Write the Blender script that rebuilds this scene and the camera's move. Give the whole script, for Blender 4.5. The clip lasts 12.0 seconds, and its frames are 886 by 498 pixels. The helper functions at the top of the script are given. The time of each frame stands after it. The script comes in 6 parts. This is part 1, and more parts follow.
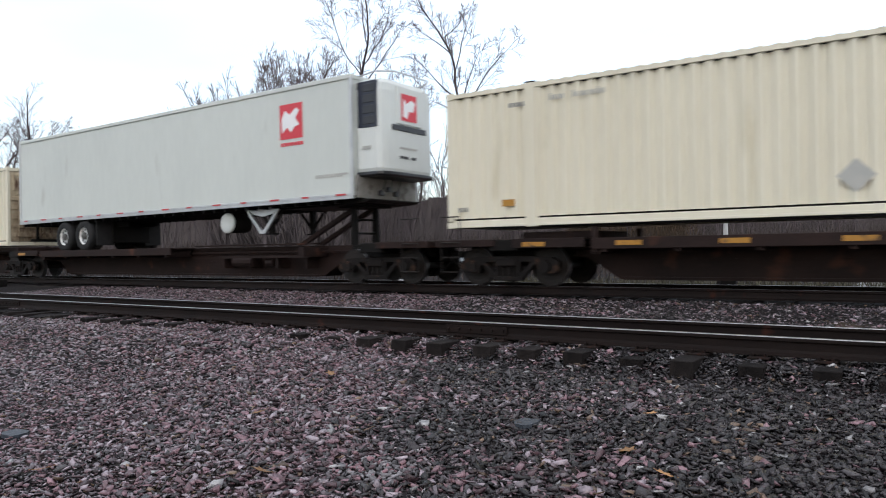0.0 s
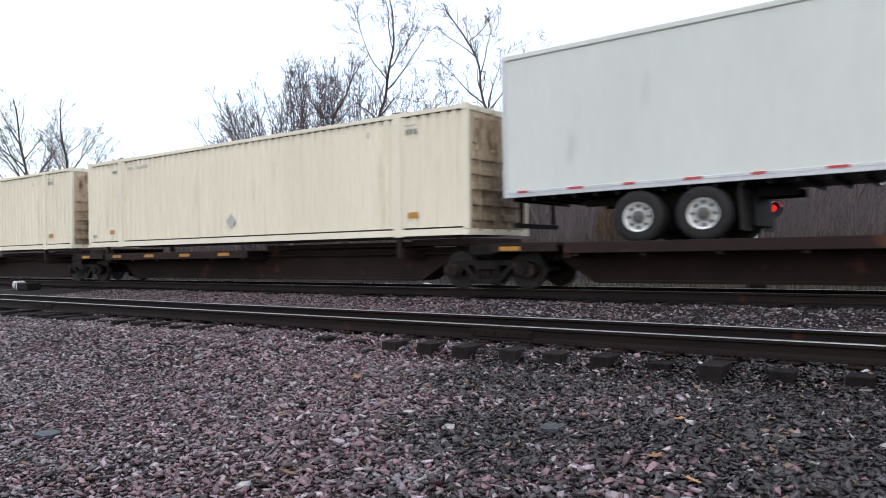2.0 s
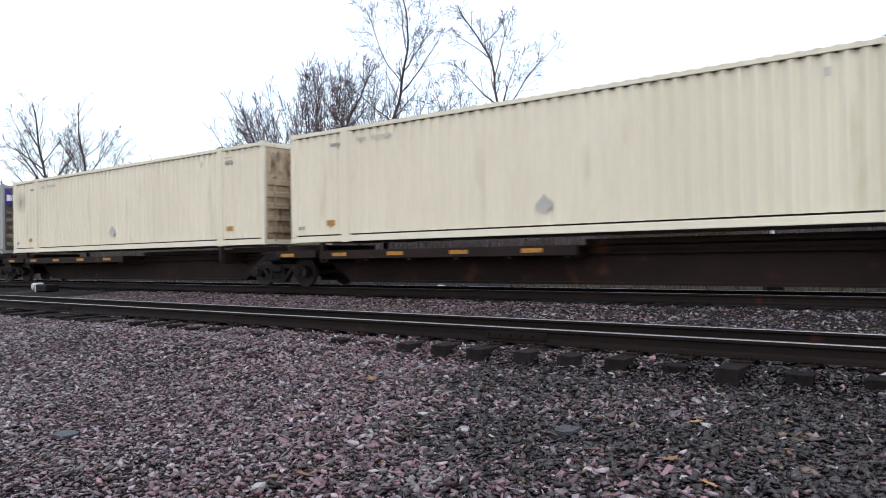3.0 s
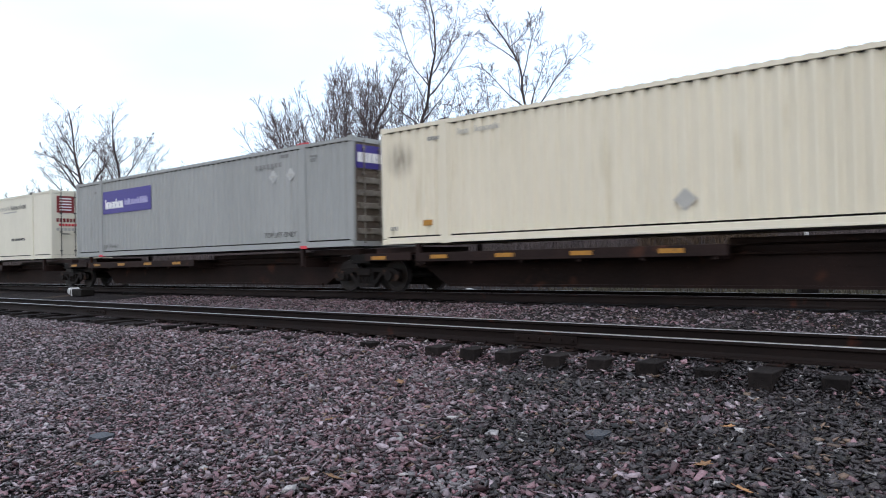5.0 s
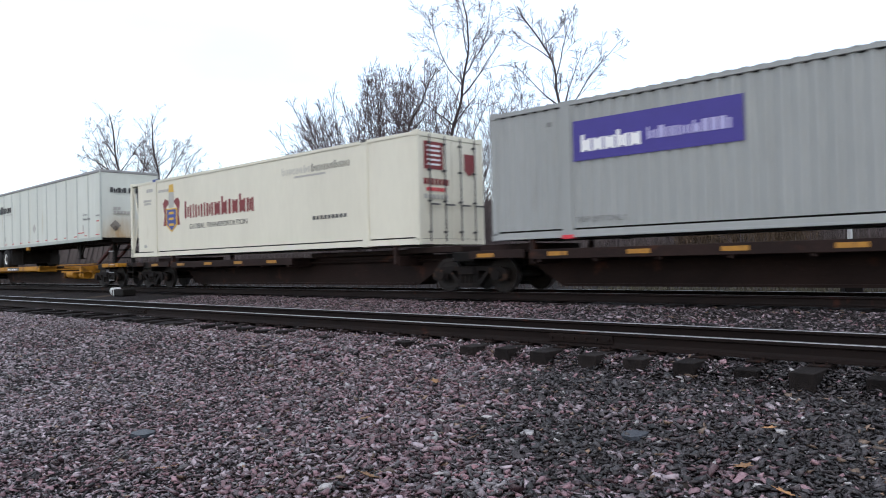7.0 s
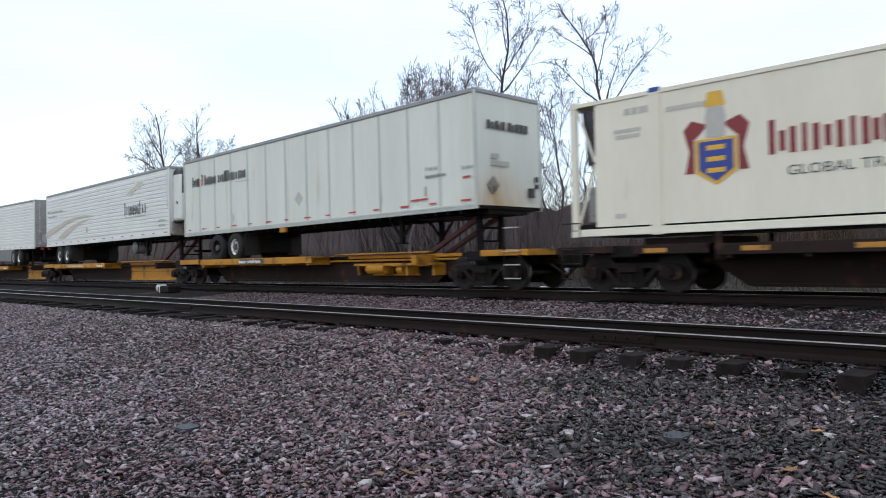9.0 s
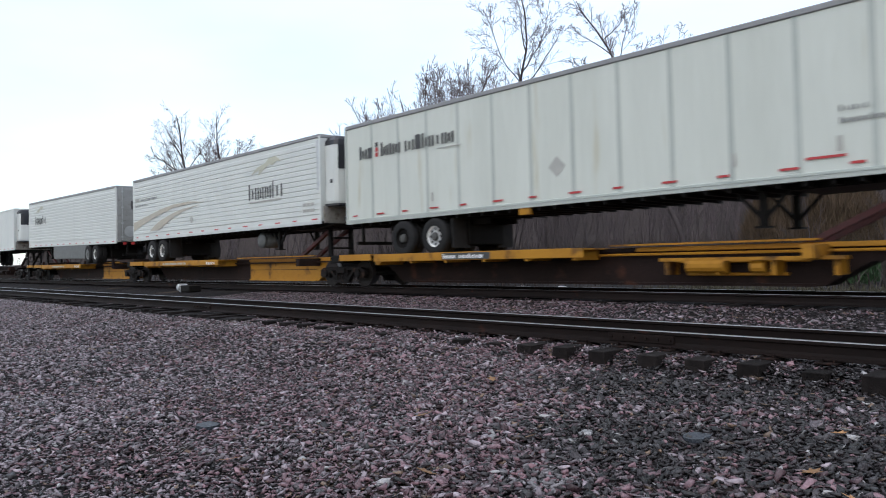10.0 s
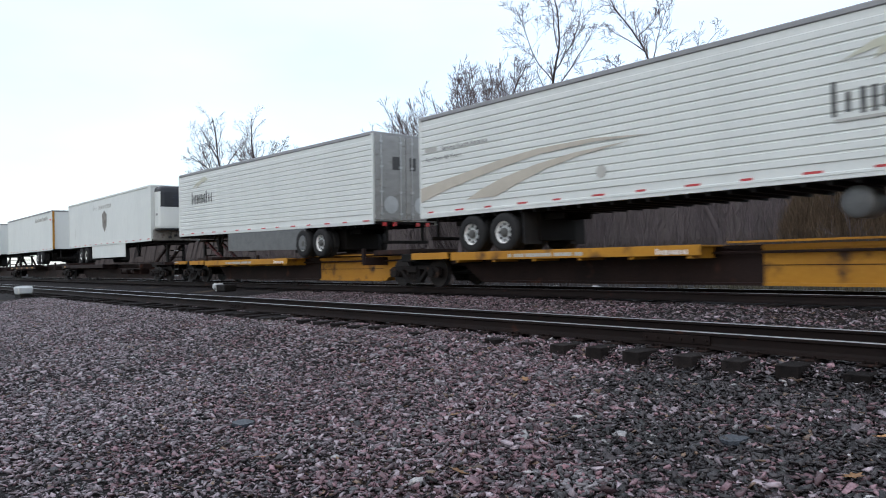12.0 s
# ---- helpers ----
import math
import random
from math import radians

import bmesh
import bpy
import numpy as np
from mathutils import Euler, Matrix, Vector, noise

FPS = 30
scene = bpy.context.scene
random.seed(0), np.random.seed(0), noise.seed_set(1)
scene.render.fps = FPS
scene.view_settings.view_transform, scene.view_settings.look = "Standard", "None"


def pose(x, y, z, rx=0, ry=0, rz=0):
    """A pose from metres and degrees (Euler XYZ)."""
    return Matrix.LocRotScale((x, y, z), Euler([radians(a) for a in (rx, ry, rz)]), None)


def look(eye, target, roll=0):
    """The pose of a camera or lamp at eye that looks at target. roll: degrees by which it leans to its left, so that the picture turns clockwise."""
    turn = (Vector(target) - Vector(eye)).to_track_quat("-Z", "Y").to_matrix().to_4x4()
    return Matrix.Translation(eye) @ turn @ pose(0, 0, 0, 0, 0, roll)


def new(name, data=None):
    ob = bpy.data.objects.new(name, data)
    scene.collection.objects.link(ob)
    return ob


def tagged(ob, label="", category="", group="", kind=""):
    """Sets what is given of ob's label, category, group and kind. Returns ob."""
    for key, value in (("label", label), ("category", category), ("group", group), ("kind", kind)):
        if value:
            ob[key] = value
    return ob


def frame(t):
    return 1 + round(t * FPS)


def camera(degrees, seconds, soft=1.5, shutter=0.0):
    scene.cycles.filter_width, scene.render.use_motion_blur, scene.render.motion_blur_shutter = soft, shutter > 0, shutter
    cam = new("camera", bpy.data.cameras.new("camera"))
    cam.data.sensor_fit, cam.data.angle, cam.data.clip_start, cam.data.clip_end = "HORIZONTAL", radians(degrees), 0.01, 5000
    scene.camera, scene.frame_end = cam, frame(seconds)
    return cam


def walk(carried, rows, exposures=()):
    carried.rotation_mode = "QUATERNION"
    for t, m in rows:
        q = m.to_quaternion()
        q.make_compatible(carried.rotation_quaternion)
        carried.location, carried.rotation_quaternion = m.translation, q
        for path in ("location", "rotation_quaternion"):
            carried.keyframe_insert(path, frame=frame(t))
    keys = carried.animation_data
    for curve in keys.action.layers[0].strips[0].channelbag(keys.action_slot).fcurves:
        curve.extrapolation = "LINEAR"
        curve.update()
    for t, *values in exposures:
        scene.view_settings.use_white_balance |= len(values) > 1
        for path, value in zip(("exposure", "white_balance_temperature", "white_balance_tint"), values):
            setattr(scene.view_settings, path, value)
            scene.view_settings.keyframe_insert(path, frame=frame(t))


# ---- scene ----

# The eye is above the origin; x runs along the tracks in the train's direction, y across them, z = 0 is the gravel underfoot.
EYE = 1.38
RAIL = 0.614            # height of the busy track's rail heads
NEAR_RAIL = 0.487       # and of the empty track's
NEAR_Y, FAR_Y = 8.60, 14.69   # centre lines of the empty and the busy track
FACE = 13.39            # near face of the containers and trailers

# ---------------------------------------------------------------- camera
cam = camera(62.0, 12.0, soft=1.0, shutter=0.3)
ROWS = [  # seconds, yaw, pitch, roll
    (0.0, 34.50, 0.15, 0.85), (0.5, 34.95, 0.20, 0.86), (1.0, 35.43, 0.27, 0.88), (1.5, 35.94, 0.36, 0.88), (2.0, 36.47, 0.45, 0.87),
    (2.5, 37.02, 0.54, 0.90), (3.0, 37.58, 0.62, 0.89), (5.0, 39.77, 0.93, 1.14), (5.5, 40.32, 0.99, 1.21), (6.0, 40.90, 1.00, 1.32),
    (6.5, 41.64, 0.98, 1.35), (7.0, 42.42, 0.94, 1.35), (9.0, 45.47, 0.87, 1.20), (9.5, 46.18, 0.86, 1.19), (10.0, 46.88, 0.87, 1.19),
    (10.5, 47.53, 0.88, 1.26), (11.0, 48.11, 0.89, 1.23), (11.5, 48.71, 0.90, 1.23), (12.0, 49.39, 0.89, 1.22)]
walk(cam, [(t, pose(0, 0, EYE, 0, 0, yaw) @ pose(0, 0, 0, 90 + pitch) @ pose(0, 0, 0, 0, 0, -roll)) for t, yaw, pitch, roll in ROWS],
     exposures=[(0.0, 0.0, 6450, 10), (0.5, 0.05, 6400, 11), (2.0, 0.23, 6350, 12), (3.0, 0.14, 6350, 12), (5.0, -0.03, 6250, 12), (7.0, 0.04, 6250, 11), (9.0, -0.09, 6200, 10), (12.0, -0.10, 6200, 9)])

# distance run by the train, zero at six seconds
RUN = [(0.0, -58.90), (1.0, -49.12), (2.0, -39.32), (3.0, -29.50), (4.0, -19.67), (5.0, -9.83), (6.0, 0.00), (7.0, 9.83), (8.0, 19.65), (9.0, 29.45), (10.0, 39.23), (11.0, 48.99), (12.0, 58.71)]

# ---------------------------------------------------------------- light
world = bpy.data.worlds.new("overcast")
scene.world = world
world.use_nodes = True
wn, wl = world.node_tree.nodes, world.node_tree.links
wn.clear()
w_out, w_bg = wn.new("ShaderNodeOutputWorld"), wn.new("ShaderNodeBackground")
w_sky = wn.new("ShaderNodeTexSky")
w_sky.sky_type, w_sky.sun_disc, w_sky.sun_elevation, w_sky.sun_rotation = "NISHITA", False, radians(28), radians(150)
w_co, w_sep, w_ramp = wn.new("ShaderNodeTexCoord"), wn.new("ShaderNodeSeparateXYZ"), wn.new("ShaderNodeValToRGB")
w_noise, w_mix, w_mul = wn.new("ShaderNodeTexNoise"), wn.new("ShaderNodeMix"), wn.new("ShaderNodeMix")
w_map = wn.new("ShaderNodeMapping")
w_map.inputs["Scale"].default_value = (1.0, 1.0, 3.5)
w_noise.inputs["Scale"].default_value, w_noise.inputs["Detail"].default_value = 2.2, 4.0
for e, (at, c) in zip((w_ramp.color_ramp.elements[0], w_ramp.color_ramp.elements[1]), ((0.0, (0.445, 0.465, 0.485, 1)), (1.0, (0.89, 0.91, 0.94, 1)))):
    e.position, e.color = at, c
w_mid = w_ramp.color_ramp.elements.new(0.35)
w_mid.color = (0.555, 0.576, 0.600, 1)
wl.new(w_co.outputs["Generated"], w_sep.inputs[0])
wl.new(w_sep.outputs["Z"], w_ramp.inputs[0])
wl.new(w_co.outputs["Generated"], w_map.inputs[0])
wl.new(w_map.outputs[0], w_noise.inputs["Vector"])
w_mul.data_type, w_mul.blend_type = "RGBA", "OVERLAY"
w_mul.inputs["Factor"].default_value = 0.30
wl.new(w_ramp.outputs[0], w_mul.inputs["A"])
wl.new(w_noise.outputs["Fac"], w_mul.inputs["B"])
w_mix.data_type = "RGBA"
w_mix.inputs["Factor"].default_value = 0.94
wl.new(w_sky.outputs[0], w_mix.inputs["A"])
wl.new(w_mul.outputs["Result"], w_mix.inputs["B"])
wl.new(w_mix.outputs["Result"], w_bg.inputs[0])
w_bg.inputs[1].default_value = 1.62
wl.new(w_bg.outputs[0], w_out.inputs[0])
sun = new("sun", bpy.data.lights.new("sun", "SUN"))
sun.data.energy, sun.data.angle, sun.data.color = 0.5, radians(30), (1.0, 0.97, 0.93)
sun.matrix_world = look((0, 0, 30), (-6, 14, 0))


# ---------------------------------------------------------------- materials
def material(name, base, second=None, rough=0.6, metal=0.0, scale=3.0, bump=0.0, fine=40.0, amount=1.0, spots=None, spot_at=0.62,
             stretch=(1, 1, 1), spec=0.5, glow=None, glow_power=0.0, vary=0.0, island=False, coat=0.0, stain=None):
    """A procedural surface: base broken into a second colour at two scales, optional spots of dirt, bump, and variation per piece."""
    m = bpy.data.materials.new(name)
    m.use_nodes = True
    n, l = m.node_tree.nodes, m.node_tree.links
    b = n["Principled BSDF"]
    b.inputs["Roughness"].default_value, b.inputs["Metallic"].default_value = rough, metal
    b.inputs["Specular IOR Level"].default_value = spec
    b.inputs["Coat Weight"].default_value = coat
    co, mp = n.new("ShaderNodeTexCoord"), n.new("ShaderNodeMapping")
    mp.inputs["Scale"].default_value = stretch
    l.new(co.outputs["Object"], mp.inputs[0])
    big, small = n.new("ShaderNodeTexNoise"), n.new("ShaderNodeTexNoise")
    big.inputs["Scale"].default_value, big.inputs["Detail"].default_value = scale, 5
    small.inputs["Scale"].default_value, small.inputs["Detail"].default_value = fine, 3
    l.new(mp.outputs[0], big.inputs["Vector"])
    l.new(mp.outputs[0], small.inputs["Vector"])
    second = second or tuple(0.75 * c for c in base)
    ramp = n.new("ShaderNodeValToRGB")
    ramp.color_ramp.elements[0].position, ramp.color_ramp.elements[1].position = 0.32, 0.68
    ramp.color_ramp.elements[0].color, ramp.color_ramp.elements[1].color = (*base, 1), (*[a + (c - a) * amount for a, c in zip(base, second)], 1)
    add = n.new("ShaderNodeMix")
    add.inputs[0].default_value = 0.35
    l.new(big.outputs["Fac"], add.inputs["A"])
    l.new(small.outputs["Fac"], add.inputs["B"])
    l.new(add.outputs["Result"], ramp.inputs[0])
    last = ramp.outputs[0]
    if spots:
        sp, sr, sm = n.new("ShaderNodeTexNoise"), n.new("ShaderNodeValToRGB"), n.new("ShaderNodeMix")
        sp.inputs["Scale"].default_value, sp.inputs["Detail"].default_value = scale * 1.7, 8
        l.new(mp.outputs[0], sp.inputs["Vector"])
        sr.color_ramp.elements[0].position, sr.color_ramp.elements[1].position = spot_at, spot_at + 0.13
        sm.data_type = "RGBA"
        l.new(sp.outputs["Fac"], sr.inputs[0])
        l.new(sr.outputs[0], sm.inputs["Factor"])
        l.new(last, sm.inputs["A"])
        sm.inputs["B"].default_value = (*spots, 1)
        last = sm.outputs["Result"]
    if stain:          # one soft-edged blotch of soot round a point of the thing
        at, reach, colour = stain
        dist, edge, rough_edge, mixed = n.new("ShaderNodeVectorMath"), n.new("ShaderNodeMapRange"), n.new("ShaderNodeMath"), n.new("ShaderNodeMix")
        dist.operation, rough_edge.operation, mixed.data_type = "DISTANCE", "MULTIPLY", "RGBA"
        l.new(co.outputs["Object"], dist.inputs[0])
        dist.inputs[1].default_value = at
        edge.interpolation_type = "SMOOTHSTEP"
        edge.inputs["From Min"].default_value, edge.inputs["From Max"].default_value = 0.0, reach
        edge.inputs["To Min"].default_value, edge.inputs["To Max"].default_value = 1.5, 0.0
        l.new(dist.outputs["Value"], edge.inputs["Value"])
        l.new(edge.outputs[0], rough_edge.inputs[0])
        l.new(small.outputs["Fac"], rough_edge.inputs[1])
        l.new(rough_edge.outputs[0], mixed.inputs["Factor"])
        l.new(last, mixed.inputs["A"])
        mixed.inputs["B"].default_value = (*colour, 1)
        last = mixed.outputs["Result"]
    if vary:
        hsv, rnd = n.new("ShaderNodeHueSaturation"), n.new("ShaderNodeNewGeometry" if island else "ShaderNodeObjectInfo")
        rng = n.new("ShaderNodeMapRange")
        rng.inputs["To Min"].default_value, rng.inputs["To Max"].default_value = 1 - vary, 1 + vary
        l.new(rnd.outputs["Random Per Island" if island else "Random"], rng.inputs[0])
        l.new(rng.outputs[0], hsv.inputs["Value"])
        l.new(last, hsv.inputs["Color"])
        last = hsv.outputs[0]
    l.new(last, b.inputs["Base Color"])
    rr = n.new("ShaderNodeMapRange")
    rr.inputs["To Min"].default_value, rr.inputs["To Max"].default_value = max(0.04, rough - 0.12), min(1, rough + 0.12)
    l.new(small.outputs["Fac"], rr.inputs[0])
    l.new(rr.outputs[0], b.inputs["Roughness"])
    if bump:
        bp = n.new("ShaderNodeBump")
        bp.inputs["Strength"].default_value, bp.inputs["Distance"].default_value = bump, 0.02
        l.new(small.outputs["Fac"], bp.inputs["Height"])
        l.new(bp.outputs[0], b.inputs["Normal"])
    if glow:
        b.inputs["Emission Color"].default_value, b.inputs["Emission Strength"].default_value = (*glow, 1), glow_power
    return m


CREAM = material("cream_paint", (0.70, 0.655, 0.535), (0.63, 0.585, 0.470), 0.55, scale=0.8, fine=9, spots=(0.54, 0.49, 0.365), spot_at=0.64, stretch=(1, 1, 0.22), bump=0.05, spec=0.12)
CREAM_SOOTY = material("sooty_cream_paint", (0.70, 0.655, 0.535), (0.63, 0.585, 0.470), 0.55, scale=0.8, fine=9, spots=(0.54, 0.49, 0.365), spot_at=0.64, stretch=(1, 1, 0.22), bump=0.05, stain=((0.62, 0.03, 2.1), 0.62, (0.16, 0.14, 0.11)), spec=0.12)
PALE_PANEL = material("pale_grey_white_panel", (0.575, 0.60, 0.57), (0.52, 0.545, 0.52), 0.42, scale=0.6, fine=7, spots=(0.42, 0.425, 0.40), spot_at=0.66, stretch=(1, 1, 0.3), spec=0.12)
ROOFGREY = material("dull_grey_rail", (0.27, 0.272, 0.28), (0.20, 0.202, 0.208), 0.5, scale=2, fine=20)
GREY = material("grey_paint", (0.325, 0.338, 0.335), (0.28, 0.292, 0.29), 0.5, scale=0.8, fine=9, spots=(0.24, 0.245, 0.24), spot_at=0.66, stretch=(1, 1, 0.22), bump=0.05, spec=0.12)
IVORY = material("ivory_paint", (0.665, 0.645, 0.545), (0.60, 0.58, 0.49), 0.45, scale=0.7, fine=8, spots=(0.50, 0.46, 0.36), spot_at=0.70, stretch=(1, 1, 0.25), spec=0.12)
WHITE = material("white_panel", (0.635, 0.655, 0.635), (0.57, 0.59, 0.575), 0.42, scale=0.6, fine=7, spots=(0.48, 0.485, 0.455), spot_at=0.66, stretch=(1, 1, 0.3), spec=0.12)
DULL_RUST = material("rust_streaked_white_panel", (0.60, 0.625, 0.58), (0.53, 0.555, 0.51), 0.5, scale=0.9, fine=6, spots=(0.47, 0.455, 0.36), spot_at=0.62, stretch=(1.6, 1, 0.2), spec=0.12, stain=((16.05, 0.9, 0.05), 1.35, (0.38, 0.25, 0.11)))
STEEL = material("dull_steel_door", (0.31, 0.31, 0.305), (0.235, 0.235, 0.23), 0.45, 0.2, scale=2, fine=30, stretch=(0.3, 1, 3), spots=(0.17, 0.16, 0.15), spot_at=0.6)
ALU = material("dull_aluminium", (0.55, 0.56, 0.57), (0.42, 0.43, 0.44), 0.42, 0.6, scale=2.5, fine=25)
DOOR_GRIME = material("rust_browned_door", (0.115, 0.088, 0.068), (0.060, 0.046, 0.037), 0.65, scale=1.8, fine=14, spots=(0.19, 0.175, 0.15), spot_at=0.60, bump=0.2)
RUSTY = material("rust_stained_end", (0.50, 0.43, 0.315), (0.33, 0.235, 0.145), 0.7, scale=2.2, fine=14, spots=(0.13, 0.070, 0.042), spot_at=0.55, bump=0.3, stretch=(1, 1, 0.35), stain=((16.15, 1.30, 0.62), 1.75, (0.060, 0.036, 0.026)))
ENDGREY = material("grimy_end_steel", (0.25, 0.235, 0.21), (0.10, 0.085, 0.07), 0.6, scale=2.0, fine=14, spots=(0.085, 0.065, 0.048), spot_at=0.53, bump=0.2)
BROWN = material("oxide_brown_steel", (0.028, 0.0165, 0.0145), (0.014, 0.0098, 0.0094), 0.65, scale=1.1, fine=18, spots=(0.072, 0.030, 0.019), spot_at=0.61, bump=0.25, spec=0.10)
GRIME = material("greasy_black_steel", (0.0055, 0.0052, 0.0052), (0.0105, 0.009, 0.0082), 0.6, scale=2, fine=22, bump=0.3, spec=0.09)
BOGIE_STEEL = material("rust_dusted_cast_steel", (0.0155, 0.0125, 0.0118), (0.0070, 0.0062, 0.0060), 0.7, scale=2.5, fine=22, spots=(0.062, 0.033, 0.021), spot_at=0.60, bump=0.3, spec=0.1)
YELLOW = material("yellow_car_paint", (0.43, 0.205, 0.018), (0.31, 0.140, 0.014), 0.6, scale=0.9, fine=12, spots=(0.05, 0.024, 0.014), spot_at=0.56, bump=0.15, spec=0.25)
REFLECT = material("yellow_reflector", (0.42, 0.20, 0.016), (0.28, 0.125, 0.013), 0.45, scale=6, spots=(0.07, 0.035, 0.016), spot_at=0.57)
REDTAPE = material("red_reflector", (0.45, 0.03, 0.035), (0.36, 0.03, 0.03), 0.35)
RUBBER = material("tyre_rubber", (0.014, 0.014, 0.015), (0.024, 0.023, 0.023), 0.8, scale=5, fine=40, bump=0.2, spec=0.2)
RIM = material("white_wheel_rim", (0.82, 0.82, 0.80), (0.64, 0.635, 0.61), 0.4, scale=6, fine=30)
IRON = material("wheel_steel", (0.020, 0.015, 0.013), (0.010, 0.0085, 0.008), 0.55, scale=4, fine=25, spec=0.2)
TREAD = material("polished_tread_steel", (0.40, 0.40, 0.41), (0.28, 0.28, 0.29), 0.33, 1.0, scale=6, fine=60)
RAILRUST = material("rusty_rail_web", (0.0075, 0.0058, 0.0056), (0.0145, 0.0090, 0.0078), 0.65, scale=1.5, fine=30, spots=(0.055, 0.018, 0.011), spot_at=0.64, bump=0.2, spec=0.10)
WOOD = material("creosoted_tie_wood", (0.0070, 0.0060, 0.0058), (0.018, 0.0145, 0.014), 0.75, scale=3, fine=30, stretch=(4, 0.6, 4), bump=0.6, vary=0.4, spec=0.08)
STONE = material("wet_grey_stone", (0.250, 0.205, 0.224), (0.112, 0.091, 0.101), 0.33, scale=9, fine=60, bump=0.2, vary=0.85, island=True, spec=0.30)
PIECE = material("wet_grey_piece", (0.175, 0.160, 0.168), (0.085, 0.077, 0.082), 0.40, scale=9, fine=60, bump=0.25, vary=0.8, spec=0.25)
PIECE_ROSE = material("wet_rosy_piece", (0.190, 0.108, 0.122), (0.10, 0.056, 0.063), 0.42, scale=9, fine=60, bump=0.25, vary=0.75, spec=0.25)
PINK = material("rosy_wet_stone", (0.180, 0.110, 0.124), (0.086, 0.050, 0.058), 0.35, scale=9, fine=60, bump=0.2, vary=0.85, island=True, spec=0.30)
SLATE = material("wet_slate_stone", (0.049, 0.042, 0.045), (0.0115, 0.0096, 0.0103), 0.30, scale=9, fine=60, bump=0.2, vary=0.9, island=True, spec=0.32)
RUSSET = material("tan_stone", (0.15, 0.095, 0.062), (0.095, 0.06, 0.042), 0.45, scale=9, fine=60, bump=0.25, vary=0.5, island=True)
PALE = material("pale_stone", (0.32, 0.305, 0.305), (0.22, 0.21, 0.212), 0.4, scale=9, fine=60, bump=0.25, vary=0.4, island=True)
GROUND = material("wet_gravel_ground", (0.022, 0.019, 0.020), (0.011, 0.010, 0.010), 0.75, scale=0.35, fine=38, spots=(0.060, 0.046, 0.036), spot_at=0.58, bump=0.9, spec=0.05)
BARK = material("bare_tree_bark", (0.090, 0.074, 0.074), (0.060, 0.050, 0.051), 0.85, scale=2, fine=25, spec=0.1)
FINE_TWIG = material("fine_winter_twigs", (0.155, 0.125, 0.128), (0.112, 0.091, 0.094), 0.85, scale=2, fine=20, spec=0.1)
TWIG = material("bare_twigs", (0.115, 0.094, 0.095), (0.080, 0.066, 0.068), 0.85, scale=2, fine=20, spec=0.1)
BRUSH = material("brown_brush", (0.078, 0.062, 0.056), (0.053, 0.043, 0.040), 0.9, scale=1.5, fine=12, vary=0.4, island=True, spec=0.1)
STRAW = material("tan_dry_twigs", (0.125, 0.088, 0.058), (0.083, 0.059, 0.041), 0.9, scale=2, fine=12, vary=0.4, island=True, spec=0.1)
HILL = material("far_wooded_slope", (0.092, 0.077, 0.073), (0.064, 0.055, 0.053), 0.95, scale=0.15, fine=1.6, bump=0.5, spec=0.05)
EVERGREEN = material("evergreen_leaves", (0.045, 0.085, 0.035), (0.030, 0.060, 0.026), 0.7, scale=2, fine=20, vary=0.35, island=True, spec=0.2)
GRASS = material("wet_grass", (0.060, 0.058, 0.032), (0.080, 0.066, 0.042), 0.9, scale=1, fine=20, vary=0.3, island=True)
BLACK = material("black_plastic", (0.012, 0.013, 0.018), (0.02, 0.02, 0.026), 0.35, scale=4, fine=30)
NAVY = material("reefer_grille_blue_black", (0.010, 0.013, 0.026), (0.018, 0.022, 0.04), 0.4, scale=4, fine=30)
RED = material("red_print", (0.62, 0.035, 0.055), (0.52, 0.03, 0.045), 0.45)
MAROON = material("maroon_print", (0.20, 0.018, 0.022), (0.15, 0.016, 0.018), 0.5)
PURPLE = material("purple_print", (0.042, 0.028, 0.235), (0.036, 0.024, 0.20), 0.45)
PRINT_WHITE = material("white_print", (0.80, 0.80, 0.80), (0.7, 0.7, 0.72), 0.5)
LILAC = material("pale_violet_print", (0.40, 0.38, 0.62), (0.35, 0.33, 0.55), 0.5)
INK = material("black_print", (0.035, 0.035, 0.038), (0.06, 0.06, 0.06), 0.55)
GREYINK = material("dark_grey_print", (0.16, 0.165, 0.165), (0.2, 0.2, 0.2), 0.55)
FADED = material("faded_grey_print", (0.34, 0.34, 0.32), (0.42, 0.41, 0.38), 0.6)
GOLD = material("gold_print", (0.60, 0.36, 0.035), (0.5, 0.3, 0.03), 0.45)
OXIDE = material("dark_red_oxide_paint", (0.085, 0.013, 0.014), (0.05, 0.010, 0.010), 0.6, scale=2, fine=20, spots=(0.03, 0.012, 0.010), spot_at=0.55)
BLUE = material("blue_print", (0.020, 0.045, 0.26), (0.018, 0.04, 0.2), 0.45)
SAND = material("muted_tan_swoosh_print", (0.45, 0.41, 0.34), (0.385, 0.35, 0.295), 0.5)
OLIVE = material("muted_olive_print", (0.43, 0.425, 0.335), (0.48, 0.475, 0.39), 0.5)
SIGNWHITE = material("white_sign_sheet", (0.78, 0.78, 0.77), (0.66, 0.66, 0.65), 0.45, scale=4)
WORN_WHITE = material("worn_white_placard", (0.44, 0.45, 0.45), (0.36, 0.37, 0.37), 0.5, scale=3, spots=(0.30, 0.31, 0.31), spot_at=0.52)
LAMP_RED = material("lit_red_lens", (0.5, 0.01, 0.005), (0.45, 0.01, 0.005), 0.3, glow=(1.0, 0.012, 0.012), glow_power=1.1)
